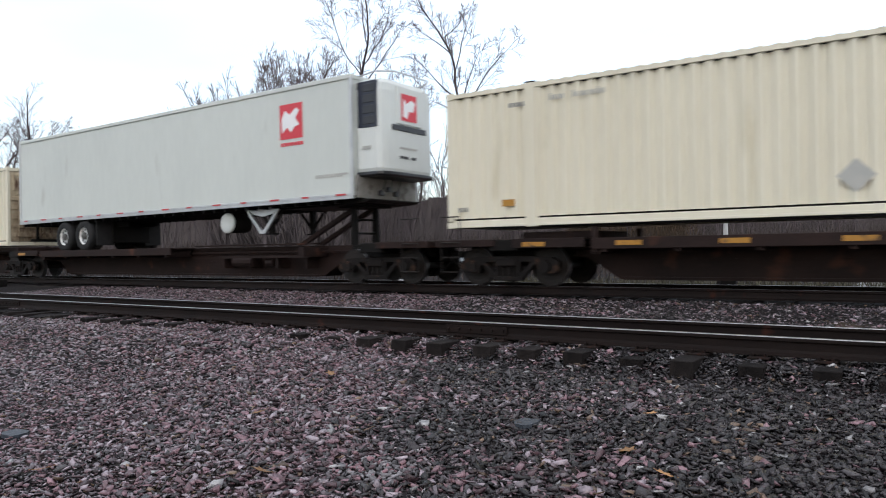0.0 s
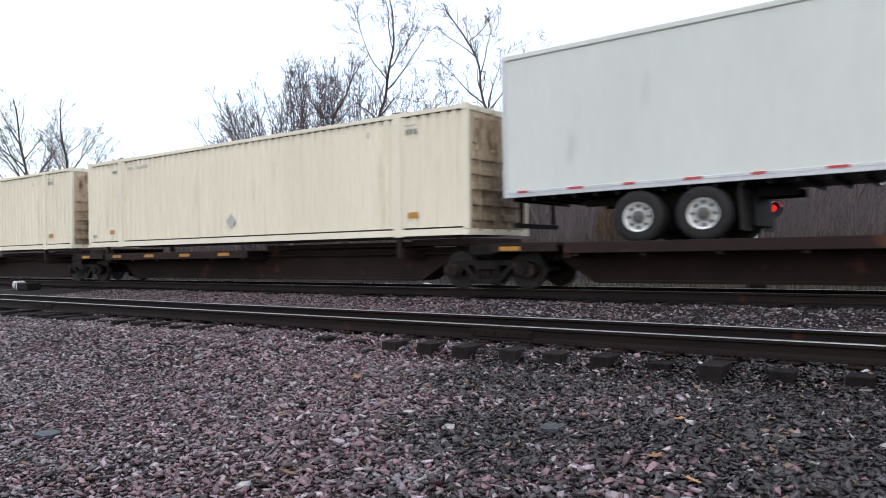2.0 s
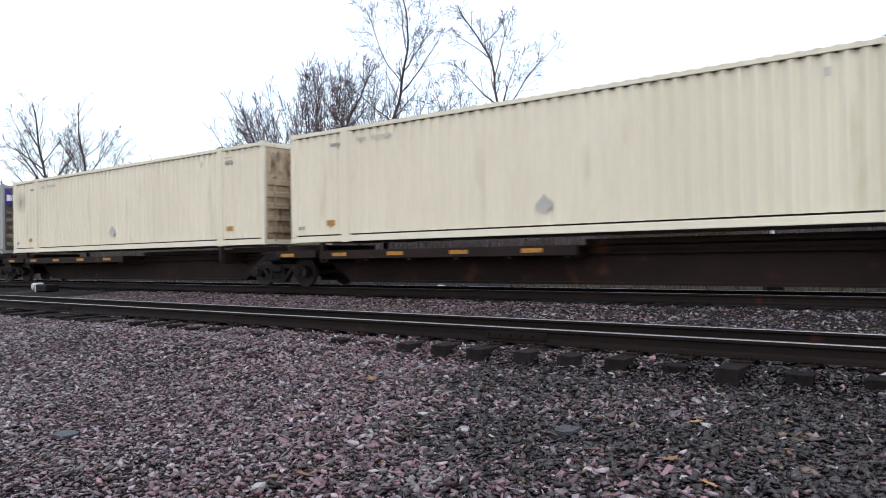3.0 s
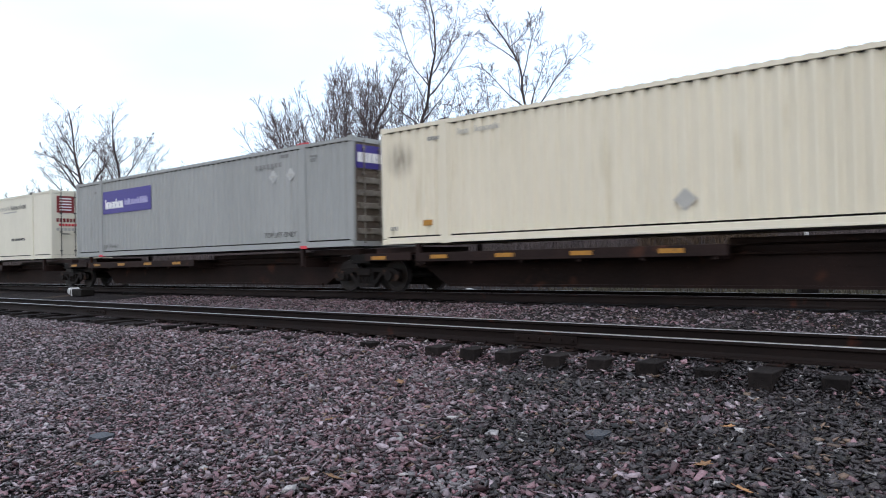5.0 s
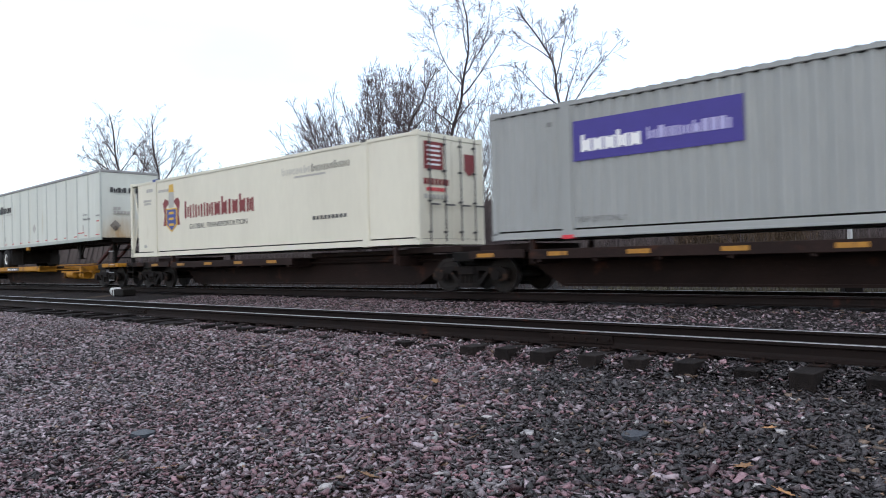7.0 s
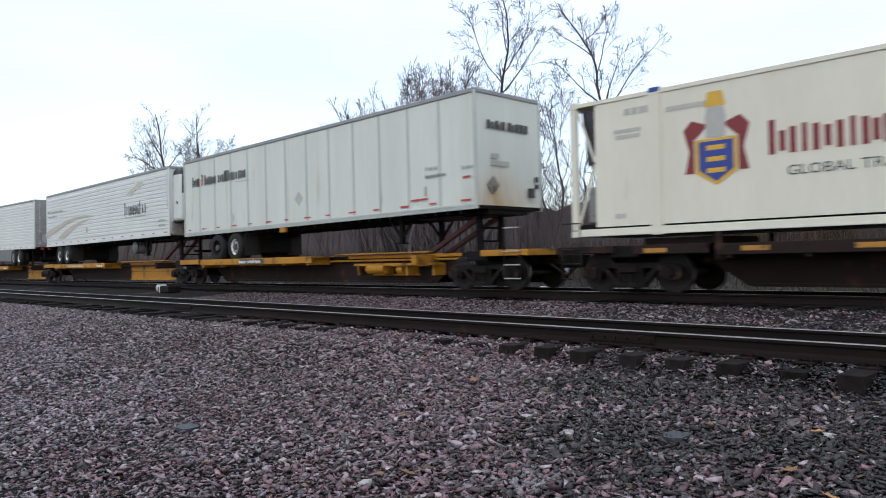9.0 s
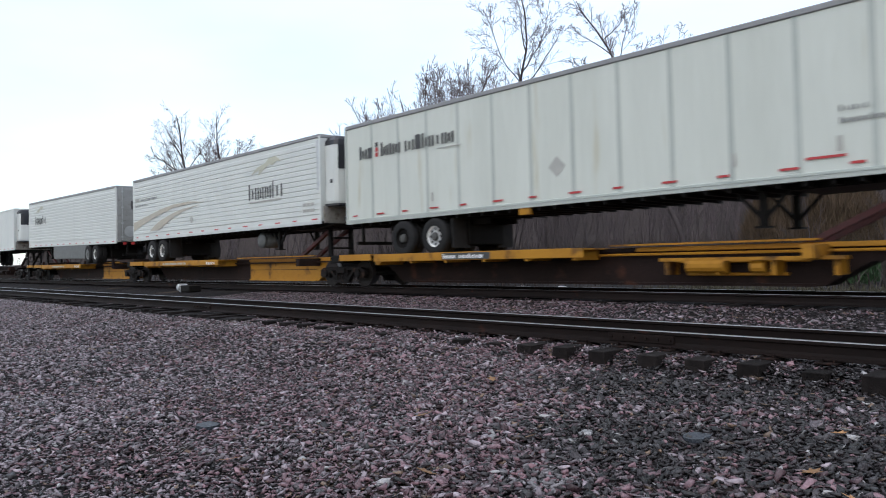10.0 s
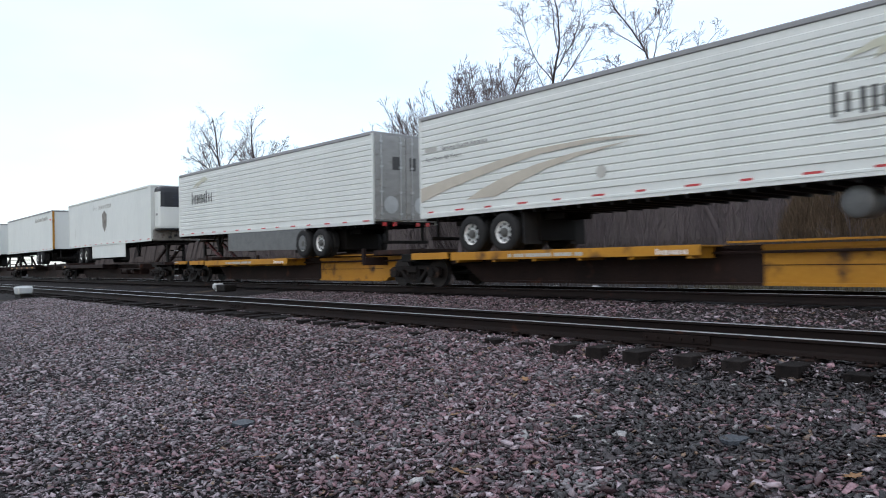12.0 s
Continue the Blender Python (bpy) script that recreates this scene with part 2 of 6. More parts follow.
LEAF = material("fallen_oak_leaf", (0.30, 0.155, 0.055), (0.20, 0.095, 0.04), 0.7, scale=20, vary=0.4)
HUB = material("dull_wheel_hub", (0.10, 0.097, 0.09), (0.05, 0.048, 0.045), 0.5, 0.2, scale=6, fine=30)
NOSE_DIRT = material("road_grimed_panel", (0.30, 0.285, 0.265), (0.17, 0.155, 0.14), 0.6, scale=2.2, fine=16, spots=(0.09, 0.07, 0.055), spot_at=0.52)
TANK = material("dull_grey_tank", (0.115, 0.118, 0.120), (0.070, 0.072, 0.073), 0.45, scale=3, fine=20)
SEAM = material("grey_panel_seam", (0.43, 0.46, 0.43), (0.36, 0.39, 0.365), 0.5, scale=1.5, fine=9, stretch=(1, 1, 0.3))
SLAB = material("blue_grey_slab", (0.050, 0.056, 0.068), (0.030, 0.034, 0.042), 0.5, scale=6, fine=40, bump=0.4, spec=0.2)
REDDIRT = material("red_brown_litter", (0.12, 0.060, 0.048), (0.085, 0.05, 0.042), 0.85, scale=0.8, fine=14, bump=0.6)
ASPHALT = material("wet_asphalt", (0.075, 0.073, 0.074), (0.050, 0.049, 0.050), 0.35, scale=1.2, fine=50, bump=0.3, spec=0.4)
LITTER = material("crumpled_white_litter", (0.75, 0.75, 0.74), (0.6, 0.6, 0.6), 0.6)


# ---------------------------------------------------------------- mesh helpers
def shell(name, bm, mats, smooth=False):
    me = bpy.data.meshes.new(name)
    bmesh.ops.recalc_face_normals(bm, faces=bm.faces)
    bm.to_mesh(me)
    bm.free()
    for m in (mats if isinstance(mats, (list, tuple)) else [mats]):
        me.materials.append(m)
    if smooth:
        me.polygons.foreach_set("use_smooth", [True] * len(me.polygons))
    return me


def part(name, bm, mats, parent, label="", at=None, smooth=False):
    ob = new(name, bm if isinstance(bm, bpy.types.Mesh) else shell(name, bm, mats, smooth))
    ob.parent = parent
    if at is not None:
        ob.matrix_basis = at
    if label:
        ob["label"] = label
    return ob


def box(bm, x0, x1, y0, y1, z0, z1, bevel=0.0, mi=0):
    vs = [bm.verts.new((x, y, z)) for x in (x0, x1) for y in (y0, y1) for z in (z0, z1)]
    fs = [bm.faces.new([vs[i] for i in q]) for q in ((0, 1, 3, 2), (4, 6, 7, 5), (0, 4, 5, 1), (2, 3, 7, 6), (0, 2, 6, 4), (1, 5, 7, 3))]
    for f in fs:
        f.material_index = mi
    if bevel:
        es = list({e for f in fs for e in f.edges})
        got = bmesh.ops.bevel(bm, geom=es, offset=bevel, segments=1, affect="EDGES", profile=0.5)
        for f in got["faces"]:
            f.material_index = mi
    return bm


def tube(bm, p, q, r, r2=None, seg=10, mi=0, caps=True):
    p, q = Vector(p), Vector(q)
    d = (q - p).normalized()
    a = d.orthogonal().normalized()
    b = d.cross(a)
    r2 = r if r2 is None else r2
    ring = [[bm.verts.new(c + (a * math.cos(k) + b * math.sin(k)) * s) for k in [2 * math.pi * i / seg for i in range(seg)]] for c, s in ((p, r), (q, r2))]
    for i in range(seg):
        bm.faces.new((ring[0][i], ring[0][(i + 1) % seg], ring[1][(i + 1) % seg], ring[1][i])).material_index = mi
    if caps:
        bm.faces.new(ring[0][::-1]).material_index = mi
        bm.faces.new(ring[1]).material_index = mi
    return bm


def prism(bm, outline, lo, hi, axis="y", mi=0):
    """An outline extruded along an axis: (x, z) for y, (y, z) for x, (x, y) for z."""
    make = {"y": lambda u, v, w: (u, w, v), "x": lambda u, v, w: (w, u, v), "z": lambda u, v, w: (u, v, w)}[axis]
    a, b = [[bm.verts.new(make(u, v, w)) for u, v in outline] for w in (lo, hi)]
    k = len(outline)
    for i in range(k):
        bm.faces.new((a[i], a[(i + 1) % k], b[(i + 1) % k], b[i])).material_index = mi
    bm.faces.new(a[::-1]).material_index = mi
    bm.faces.new(b).material_index = mi
    return bm


def lathe(bm, profile, seg=20, mi=0, centre=(0, 0, 0), caps=True):
    """(radius, y) pairs turned about the y axis."""
    cx, cy, cz = centre
    rings = [[bm.verts.new((cx + r * math.cos(2 * math.pi * i / seg), cy + y, cz + r * math.sin(2 * math.pi * i / seg))) for i in range(seg)] for r, y in profile]
    for a, b in zip(rings, rings[1:]):
        for i in range(seg):
            bm.faces.new((a[i], a[(i + 1) % seg], b[(i + 1) % seg], b[i])).material_index = mi
    if caps:
        bm.faces.new(rings[0][::-1]).material_index = mi
        bm.faces.new(rings[-1]).material_index = mi
    return bm


def loft(bm, outline, levels, mi=0):
    """A plan outline (x, y) stacked at levels (z, shrink towards its middle at the rear face)."""
    cx, cy = min(p[0] for p in outline), sum(p[1] for p in outline) / len(outline)
    rings = [[bm.verts.new((cx + (x - cx) * k, cy + (y - cy) * k, z)) for x, y in outline] for z, k in levels]
    n = len(outline)
    for a, b in zip(rings, rings[1:]):
        for i in range(n):
            bm.faces.new((a[i], a[(i + 1) % n], b[(i + 1) % n], b[i])).material_index = mi
    bm.faces.new(rings[0][::-1]).material_index = mi
    bm.faces.new(rings[-1]).material_index = mi
    return bm


def letters(text, size, mat, parent, m, name="lettering", stretch=1.0, bold=0.0):
    """Real words in the built-in font, as a thin mesh."""
    cu = bpy.data.curves.new(name, "FONT")
    cu.body, cu.size, cu.extrude, cu.offset = text, size, 0.002, bold
    tmp = bpy.data.objects.new(name, cu)
    scene.collection.objects.link(tmp)
    me = bpy.data.meshes.new_from_object(tmp)
    bpy.data.objects.remove(tmp)
    me.materials.clear()
    me.materials.append(mat)
    return part(name, me, None, parent, at=m @ Matrix.Diagonal((stretch, 1, 1, 1)))


def on_side(x, z, y=0.0):
    """The pose of a print on the near side of a thing whose near face is y = 0."""
    return pose(x, y - 0.006, z, 90, 0, 0)


def on_end(x, y, z):
    """The pose of a print on the end that faces along x."""
    return pose(x + 0.006, y, z, 90, 0, 90)


def bars(widths, height, mat, parent, m, name="lettering", gap=0.25, label="", hollow=0.0):
    """Plain bars in place of a brand name or of writing that cannot be read; large ones are single pieces."""
    x, cells = 0.0, []
    for i, w in enumerate(widths):
        if w > 0 and hollow and w > 2.6 * hollow:     # two uprights keep the ink's share of the word
            for k, top in enumerate((1.0 if i % 3 == 0 else 0.74, 0.66, 0.74)):
                u = x + k * (w - hollow) / 2
                cells.append((u, u + hollow * 0.95, 0.0 if k != 1 else 0.08 * height, top * height))
        elif w > 0:
            cells.append((x, x + w, 0, height * (1.0 if w > 0.5 * height else 0.8)))
        x += abs(w) + gap * height
    if height < 0.1:
        bm = bmesh.new()
        for a, b, c, d in cells:
            box(bm, a, b, c, d, -0.002, 0.003)
        return part(name, bm, mat, parent, label, at=m)
    first = part(name, box(bmesh.new(), *cells[0], -0.002, 0.003), mat, parent, label, at=m)
    for a, b, c, d in cells[1:]:
        part("bar", box(bmesh.new(), a, b, c, d, -0.002, 0.003), mat, first)
    return first


def plate(outline, mat, parent, m, name="print", label=""):
    bm = bmesh.new()
    prism(bm, outline, -0.002, 0.003, "z")
    return part(name, bm, mat, parent, label, at=m)


def thing(name, label, category, group=""):
    return tagged(new(name), label, category, group)


MOVERS, WHEELSETS = [], []


# ---------------------------------------------------------------- ground and tracks
def smooth(a, b, v):
    u = np.clip((v - a) / (b - a), 0, 1)
    return u * u * (3 - 2 * u)


def ground_z(x, y):
    """Height of the one ground sheet: level gravel, ballast shoulders under both tracks, a ditch and a rising wooded slope behind."""
    x, y = np.asarray(x, float), np.asarray(y, float)
    shoulder = 0.055 + 0.115 * smooth(5.4, 8.5, -x)
    z = shoulder * smooth(4.6, 6.9, y) + (0.236 - shoulder) * smooth(7.02, 7.62, y)
    z = z + 0.056 * smooth(9.9, 11.6, y) + 0.075 * smooth(11.6, 13.3, y) - 0.26 * smooth(16.6, 18.6, y)
    z = z + 0.45 * smooth(26, 40, y) + 3.0 * smooth(45, 110, y) + 5.0 * smooth(110, 600, y)
    z = z + 0.018 * np.sin(1.3 * x + 0.7) * np.sin(1.1 * y + 0.4 * x) * (1 - smooth(5.5, 7.0, y))
    return z


def sheet(name, xs, ys, mat):
    gx, gy = np.meshgrid(xs, ys)
    v = np.stack([gx, gy, ground_z(gx, gy)], -1).reshape(-1, 3)
    w = len(xs)
    q = [(r * w + c, r * w + c + 1, (r + 1) * w + c + 1, (r + 1) * w + c) for r in range(len(ys) - 1) for c in range(w - 1)]
    me = bpy.data.meshes.new(name)
    me.from_pydata(v.tolist(), [], q)
    me.materials.append(mat)
    me.polygons.foreach_set("use_smooth", [True] * len(me.polygons))
    return new(name, me)


ground = tagged(sheet("ground", np.concatenate([[-3000, -900, -300, -150, -90], np.arange(-60, 20.1, 1.0), [40, 90, 300, 900, 3000]]),
                      np.concatenate([[-3000, -600, -150, -40, -15, -6], np.arange(0, 24.1, 0.4), [30, 40, 55, 75, 110, 200, 400, 800, 3000]]), GROUND),
                "wet grey gravel ground with brownish patches", "ground", kind="structure")


def rail_outline(y):
    half = [(0.076, 0.0), (0.076, 0.012), (0.020, 0.032), (0.010, 0.06), (0.010, 0.13), (0.020, 0.143), (0.037, 0.150), (0.037, 0.181), (0.033, 0.186)]
    return [(y + a, b - 0.186) for a, b in half] + [(y - a, b - 0.186) for a, b in half[::-1]]


def track(name, centre, top, cant, x0, x1, tie_step, tie_shift, label):
    t = tagged(new(name), label, "railway track", kind="structure")
    for side in (-1, 1):
        z = top + (cant if side > 0 else 0.0)
        bm = bmesh.new()
        prism(bm, rail_outline(centre + side * 0.7525), x0, x1, "x")
        for f in bm.faces:
            f.material_index = 1 if f.normal.z > 0.8 and f.calc_center_median().z > -0.01 else 0
        bm.normal_update()
        for f in bm.faces:
            f.material_index = 1 if min(v.co.z for v in f.verts) > -0.0115 else 0
        part("rail", bm, [RAILRUST, TREAD], t, "rusty steel rail with a polished head", at=pose(0, 0, z))
    rnd = random.Random(5)
    tie = bmesh.new()
    box(tie, -0.115, 0.115, -1.30, 1.30, -0.18, 0.0, 0.008)
    tie = shell("tie", tie, WOOD)
    seat = bmesh.new()
    box(seat, -0.10, 0.10, -0.19, 0.19, 0.0, 0.02, 0.004)
    for sx in (-0.06, 0.06):
        for sy in (-0.11, 0.11):
            box(seat, sx - 0.012, sx + 0.012, sy - 0.02, sy + 0.02, 0.02, 0.05)
    seat = shell("tie_plate", seat, RAILRUST)
    x = x0 + tie_shift
    while x < x1:
        sink = rnd.choice((0.0, 0.0, 0.008, 0.018, 0.03, 0.05))
        o = part("tie", tie, None, t, at=pose(x + rnd.uniform(-0.03, 0.03), centre + rnd.uniform(-0.09, 0.07), top - 0.212 - sink, 0, 0, rnd.uniform(-1.2, 1.2)))
        if -14 < x < 4 and centre < 10:
            for side in (-1, 1):
                part("tie_plate", seat, None, t, at=pose(x, centre + side * 0.7525, top - 0.213 + (cant if side > 0 else 0)))
        x += tie_step
    return t


track_near = track("track_1", NEAR_Y, NEAR_RAIL, -0.032, -110, 30, 0.59, 0.47, "empty rusty railway track on dark wooden ties in ballast")
track_far = track("track_2", FAR_Y, RAIL, 0.0, -130, 40, 0.59, 0.2, "railway track under the passing train, on wooden ties")
bm = bmesh.new()   # joint bars bolted to the web of the near rail
for jx in (-4.9, -16.8):
    box(bm, jx - 0.45, jx + 0.45, NEAR_Y - 0.7525 - 0.034, NEAR_Y - 0.7525 - 0.012, NEAR_RAIL - 0.15, NEAR_RAIL - 0.045, 0.006)
    for k in range(6):
        box(bm, jx - 0.40 + 0.16 * k - 0.014, jx - 0.40 + 0.16 * k + 0.014, NEAR_Y - 0.7525 - 0.055, NEAR_Y - 0.7525 - 0.034, NEAR_RAIL - 0.112, NEAR_RAIL - 0.084)
part("joint_bar", bm, RAILRUST, track_near, "rusty bolted rail joint bar")

CUBE = np.array([(x, y, z) for x in (-1, 1) for y in (-1, 1) for z in (-1, 1)]) * 0.62
CUBE_F = np.array([(0, 1, 3), (0, 3, 2), (4, 6, 7), (4, 7, 5), (0, 4, 5), (0, 5, 1), (2, 3, 7), (2, 7, 6), (0, 2, 6), (0, 6, 4), (1, 5, 7), (1, 7, 3)])


def quick_mesh(name, v, f, mats):
    me = bpy.data.meshes.new(name)
    k = f.shape[1]
    me.vertices.add(len(v))
    me.vertices.foreach_set("co", np.ascontiguousarray(v, np.float32).ravel())
    me.loops.add(f.size)
    me.loops.foreach_set("vertex_index", np.ascontiguousarray(f, np.int32).ravel())
    me.polygons.add(len(f))
    me.polygons.foreach_set("loop_start", np.arange(0, f.size, k, dtype=np.int32))
    me.polygons.foreach_set("loop_total", np.full(len(f), k, np.int32))
    for m in mats:
        me.materials.append(m)
    me.update(calc_edges=True)
    return me


def turns(rng, n, tilt):
    a, b, c = rng.uniform(0, 6.283, n), rng.normal(0, tilt, n), rng.normal(0, tilt, n)
    ca, sa, cb, sb, cc, sc = np.cos(a), np.sin(a), np.cos(b), np.sin(b), np.cos(c), np.sin(c)
    o, z = np.ones(n), np.zeros(n)
    rz = np.stack([ca, -sa, z, sa, ca, z, z, z, o], -1).reshape(n, 3, 3)
    rx = np.stack([o, z, z, z, cb, -sb, z, sb, cb], -1).reshape(n, 3, 3)
    ry = np.stack([cc, z, sc, z, o, z, -sc, z, cc], -1).reshape(n, 3, 3)
    return rz @ rx @ ry


def stones(name, xy, size, mat, seed, lift=0.25):
    """Angular flattened stones scattered at xy, in one mesh."""
    rng = np.random.default_rng(seed)
    n = len(xy)
    s = size * np.clip(rng.lognormal(0, 0.38, n), 0.4, 1.9) * (1 - 0.3 * smooth(44, 64, np.degrees(np.arctan2(-xy[:, 0], xy[:, 1]))))
    sc = np.stack([s * rng.uniform(0.9, 1.5, n), s * rng.uniform(0.55, 0.95, n), s * rng.uniform(0.18, 0.40, n)], -1) * 0.5
    v = (CUBE[None] + rng.uniform(-0.50, 0.50, (n, 8, 3))) * sc[:, None] * 1.1
    v = np.einsum("nij,nkj->nki", turns(rng, n, 0.36), v)
    pos = np.stack([xy[:, 0], xy[:, 1], ground_z(xy[:, 0], xy[:, 1]) + s * rng.uniform(-0.05, lift + 0.15, n)], -1)
    f = (CUBE_F[None] + 8 * np.arange(n)[:, None, None]).reshape(-1, 3)
    return new(name, quick_mesh(name, (v + pos[:, None]).reshape(-1, 3), f, [mat]))


def sorts(rng, xy):
    """Which stone lies where: slate by the rails ahead, rosy and grey gravel mixed, a few tan ones."""
    az = np.degrees(np.arctan2(-xy[:, 0], xy[:, 1])) + 7 * np.sin(1.7 * xy[:, 0] + 0.9 * xy[:, 1]) + 5 * np.sin(2.9 * xy[:, 1] - 1.1 * xy[:, 0])
    dark = 0.94 - 0.78 * smooth(19, 45, az)
    dark = dark * (1 - 0.5 * smooth(9.2, 9.9, xy[:, 1]))
    rosy = (0.18 + 0.38 * smooth(24, 40, az) * (1 - smooth(58, 74, az))) * (1 - 0.55 * dark)
    u = rng.uniform(0, 1, len(xy))
    kind = np.where(u < dark, 0, np.where(u < dark + rosy, 1, 2))
    return np.select([rng.uniform(0, 1, len(xy)) < 0.025, rng.uniform(0, 1, len(xy)) < 0.018], [3, 4], kind)


def area(rng, n, x0, x1, y0, y1, keep):
    p = np.stack([rng.uniform(x0, x1, n), rng.uniform(y0, y1, n)], -1)
    return p[keep(p[:, 0], p[:, 1])]


rng = np.random.default_rng(3)
PIECES = (-3.22, -2.72, 3.34, 3.80)     # the stretch whose stones are single pieces
in_pieces = lambda x, y: (x > PIECES[0]) & (x < PIECES[1]) & (y > PIECES[2]) & (y < PIECES[3])
near = lambda x, y: (np.hypot(x, y) < 9.6) & (np.hypot(x, y) > 2.6) & (x < 0.3 * y) & ~in_pieces(x, y)
mid = lambda x, y: (np.hypot(x, y) >= 9.5) & (np.hypot(x, y) < 36) & (np.arctan2(-x, y) < 1.48)
far = lambda x, y: np.abs(np.abs(y - NEAR_Y) - 0.7525) > 0.09
SORTS = ((SLATE, "dark wet slate-grey crushed-stone ballast"), (PINK, "rosy wet crushed-stone ballast"), (STONE, "wet grey crushed-stone ballast"), (RUSSET, "scattered tan ballast stones"), (PALE, "scattered pale ballast stones"))
for n, bounds, keep, size, lift, where in ((94000, (-9.5, 2.0, 0.9, 7.1), near, 0.041, 0.3, ""), (30000, (-14, 2.6, 6.9, 8.05), far, 0.041, 0.30, " between the tie ends"), (92000, (-34, -4, 0.6, 7.25), mid, 0.054, 0.2, " farther along the track"),
                                           (38000, (-24, 3.0, 8.0, 13.9), far, 0.043, 0.1, " around the rails")):
    xy = area(rng, n, *bounds, keep)
    kind = sorts(rng, xy)
    for k, (mat, label) in enumerate(SORTS):
        tagged(stones("ballast", xy[kind == k], size, mat, 11 + k, lift), label + where, "ballast", kind="stuff")

# ---------------------------------------------------------------- trees
def branches(seed, height, spread, depth, first=0.35, lean=(0, 0), curl=0.2, trunk=0.014, stems=1, fan=0.0):
    """Tapered segments of a bare tree as (from, to, radius, radius, level)."""
    rnd = random.Random(seed)
    out = []

    def grow(p, d, length, r, level):
        steps = 7 if level == 0 else 4 if level < 3 else 3
        phase = rnd.uniform(0, 6.283)
        for i in range(steps):
            kick = Vector((rnd.uniform(-1, 1), rnd.uniform(-1, 1), rnd.uniform(-0.6, 0.75)))
            d = (d + kick * curl * (0.5 if level == 0 else 1.35)).normalized()
            q = p + d * (length / steps)
            r2 = r * (0.87 if level == 0 else 0.80)
            out.append((p, q, r, r2, level))
            p, r = q, r2
            if level < depth and (level > 0 or (i + 1) / steps > first):
                phase += 2.4
                for extra in (0, 1):
                    if rnd.random() < ((0.95, 0.5) if level == 0 else (0.85, 0.22))[extra]:
                        side = d.orthogonal().normalized()
                        side.rotate(Matrix.Rotation(phase + extra * 2.7 + rnd.uniform(-0.5, 0.5), 3, d))
                        nd = (d * rnd.uniform(0.55, 1.0) + side * spread * rnd.uniform(0.6, 1.15) + Vector((0, 0, 0.10))).normalized()
                        left = 1.0 - 0.45 * (i + 1) / steps
                        grow(p, nd, length * left * rnd.uniform(0.50, 0.85), r * rnd.uniform(0.45, 0.70), level + 1)
        if level < depth:
            grow(p, d, length * 0.35, r * 0.9, level + 1)

    for k in range(stems):
        a = 2 * math.pi * (k + rnd.uniform(-0.25, 0.25)) / stems
        tip = fan * rnd.uniform(0.4, 1.1) if stems > 1 else 0.0
        d = Vector((lean[0] + tip * math.cos(a), lean[1] + tip * math.sin(a), 1)).normalized()
        grow(Vector((0.25 * tip * math.cos(a), 0.25 * tip * math.sin(a), 0)), d, height * rnd.uniform(0.70, 0.86) * (1.0 if stems > 1 else 1.05), height * trunk, 0)
    return out


def wood(segs, lo, hi, least=0.0):
    """The segments of the levels lo..hi as one mesh of thin tubes."""
    segs = [s for s in segs if lo <= s[4] <= hi]
    p, q = np.array([s[0][:] for s in segs]), np.array([s[1][:] for s in segs])
    r = np.maximum(np.array([[s[2], s[3]] for s in segs]), least)
    k = 6 if lo == 0 else 3
    d = q - p
    d /= np.linalg.norm(d, axis=1)[:, None]
    up = np.where(np.abs(d[:, 2:3]) > 0.9, np.array([[1.0, 0, 0]]), np.array([[0, 0, 1.0]]))
    a = np.cross(d, up)
    a /= np.linalg.norm(a, axis=1)[:, None]
    b = np.cross(d, a)
    ang = np.arange(k) * 2 * math.pi / k
    ring = a[:, None] * np.cos(ang)[None, :, None] + b[:, None] * np.sin(ang)[None, :, None]
    v = np.concatenate([p[:, None] + ring * r[:, 0, None, None], q[:, None] + ring * r[:, 1, None, None]], 1)
    i = np.arange(k)
    f = np.stack([i, (i + 1) % k, (i + 1) % k + k, i + k], -1)
    f = (f[None] + 2 * k * np.arange(len(segs))[:, None, None]).reshape(-1, 4)
    return v.reshape(-1, 3), f


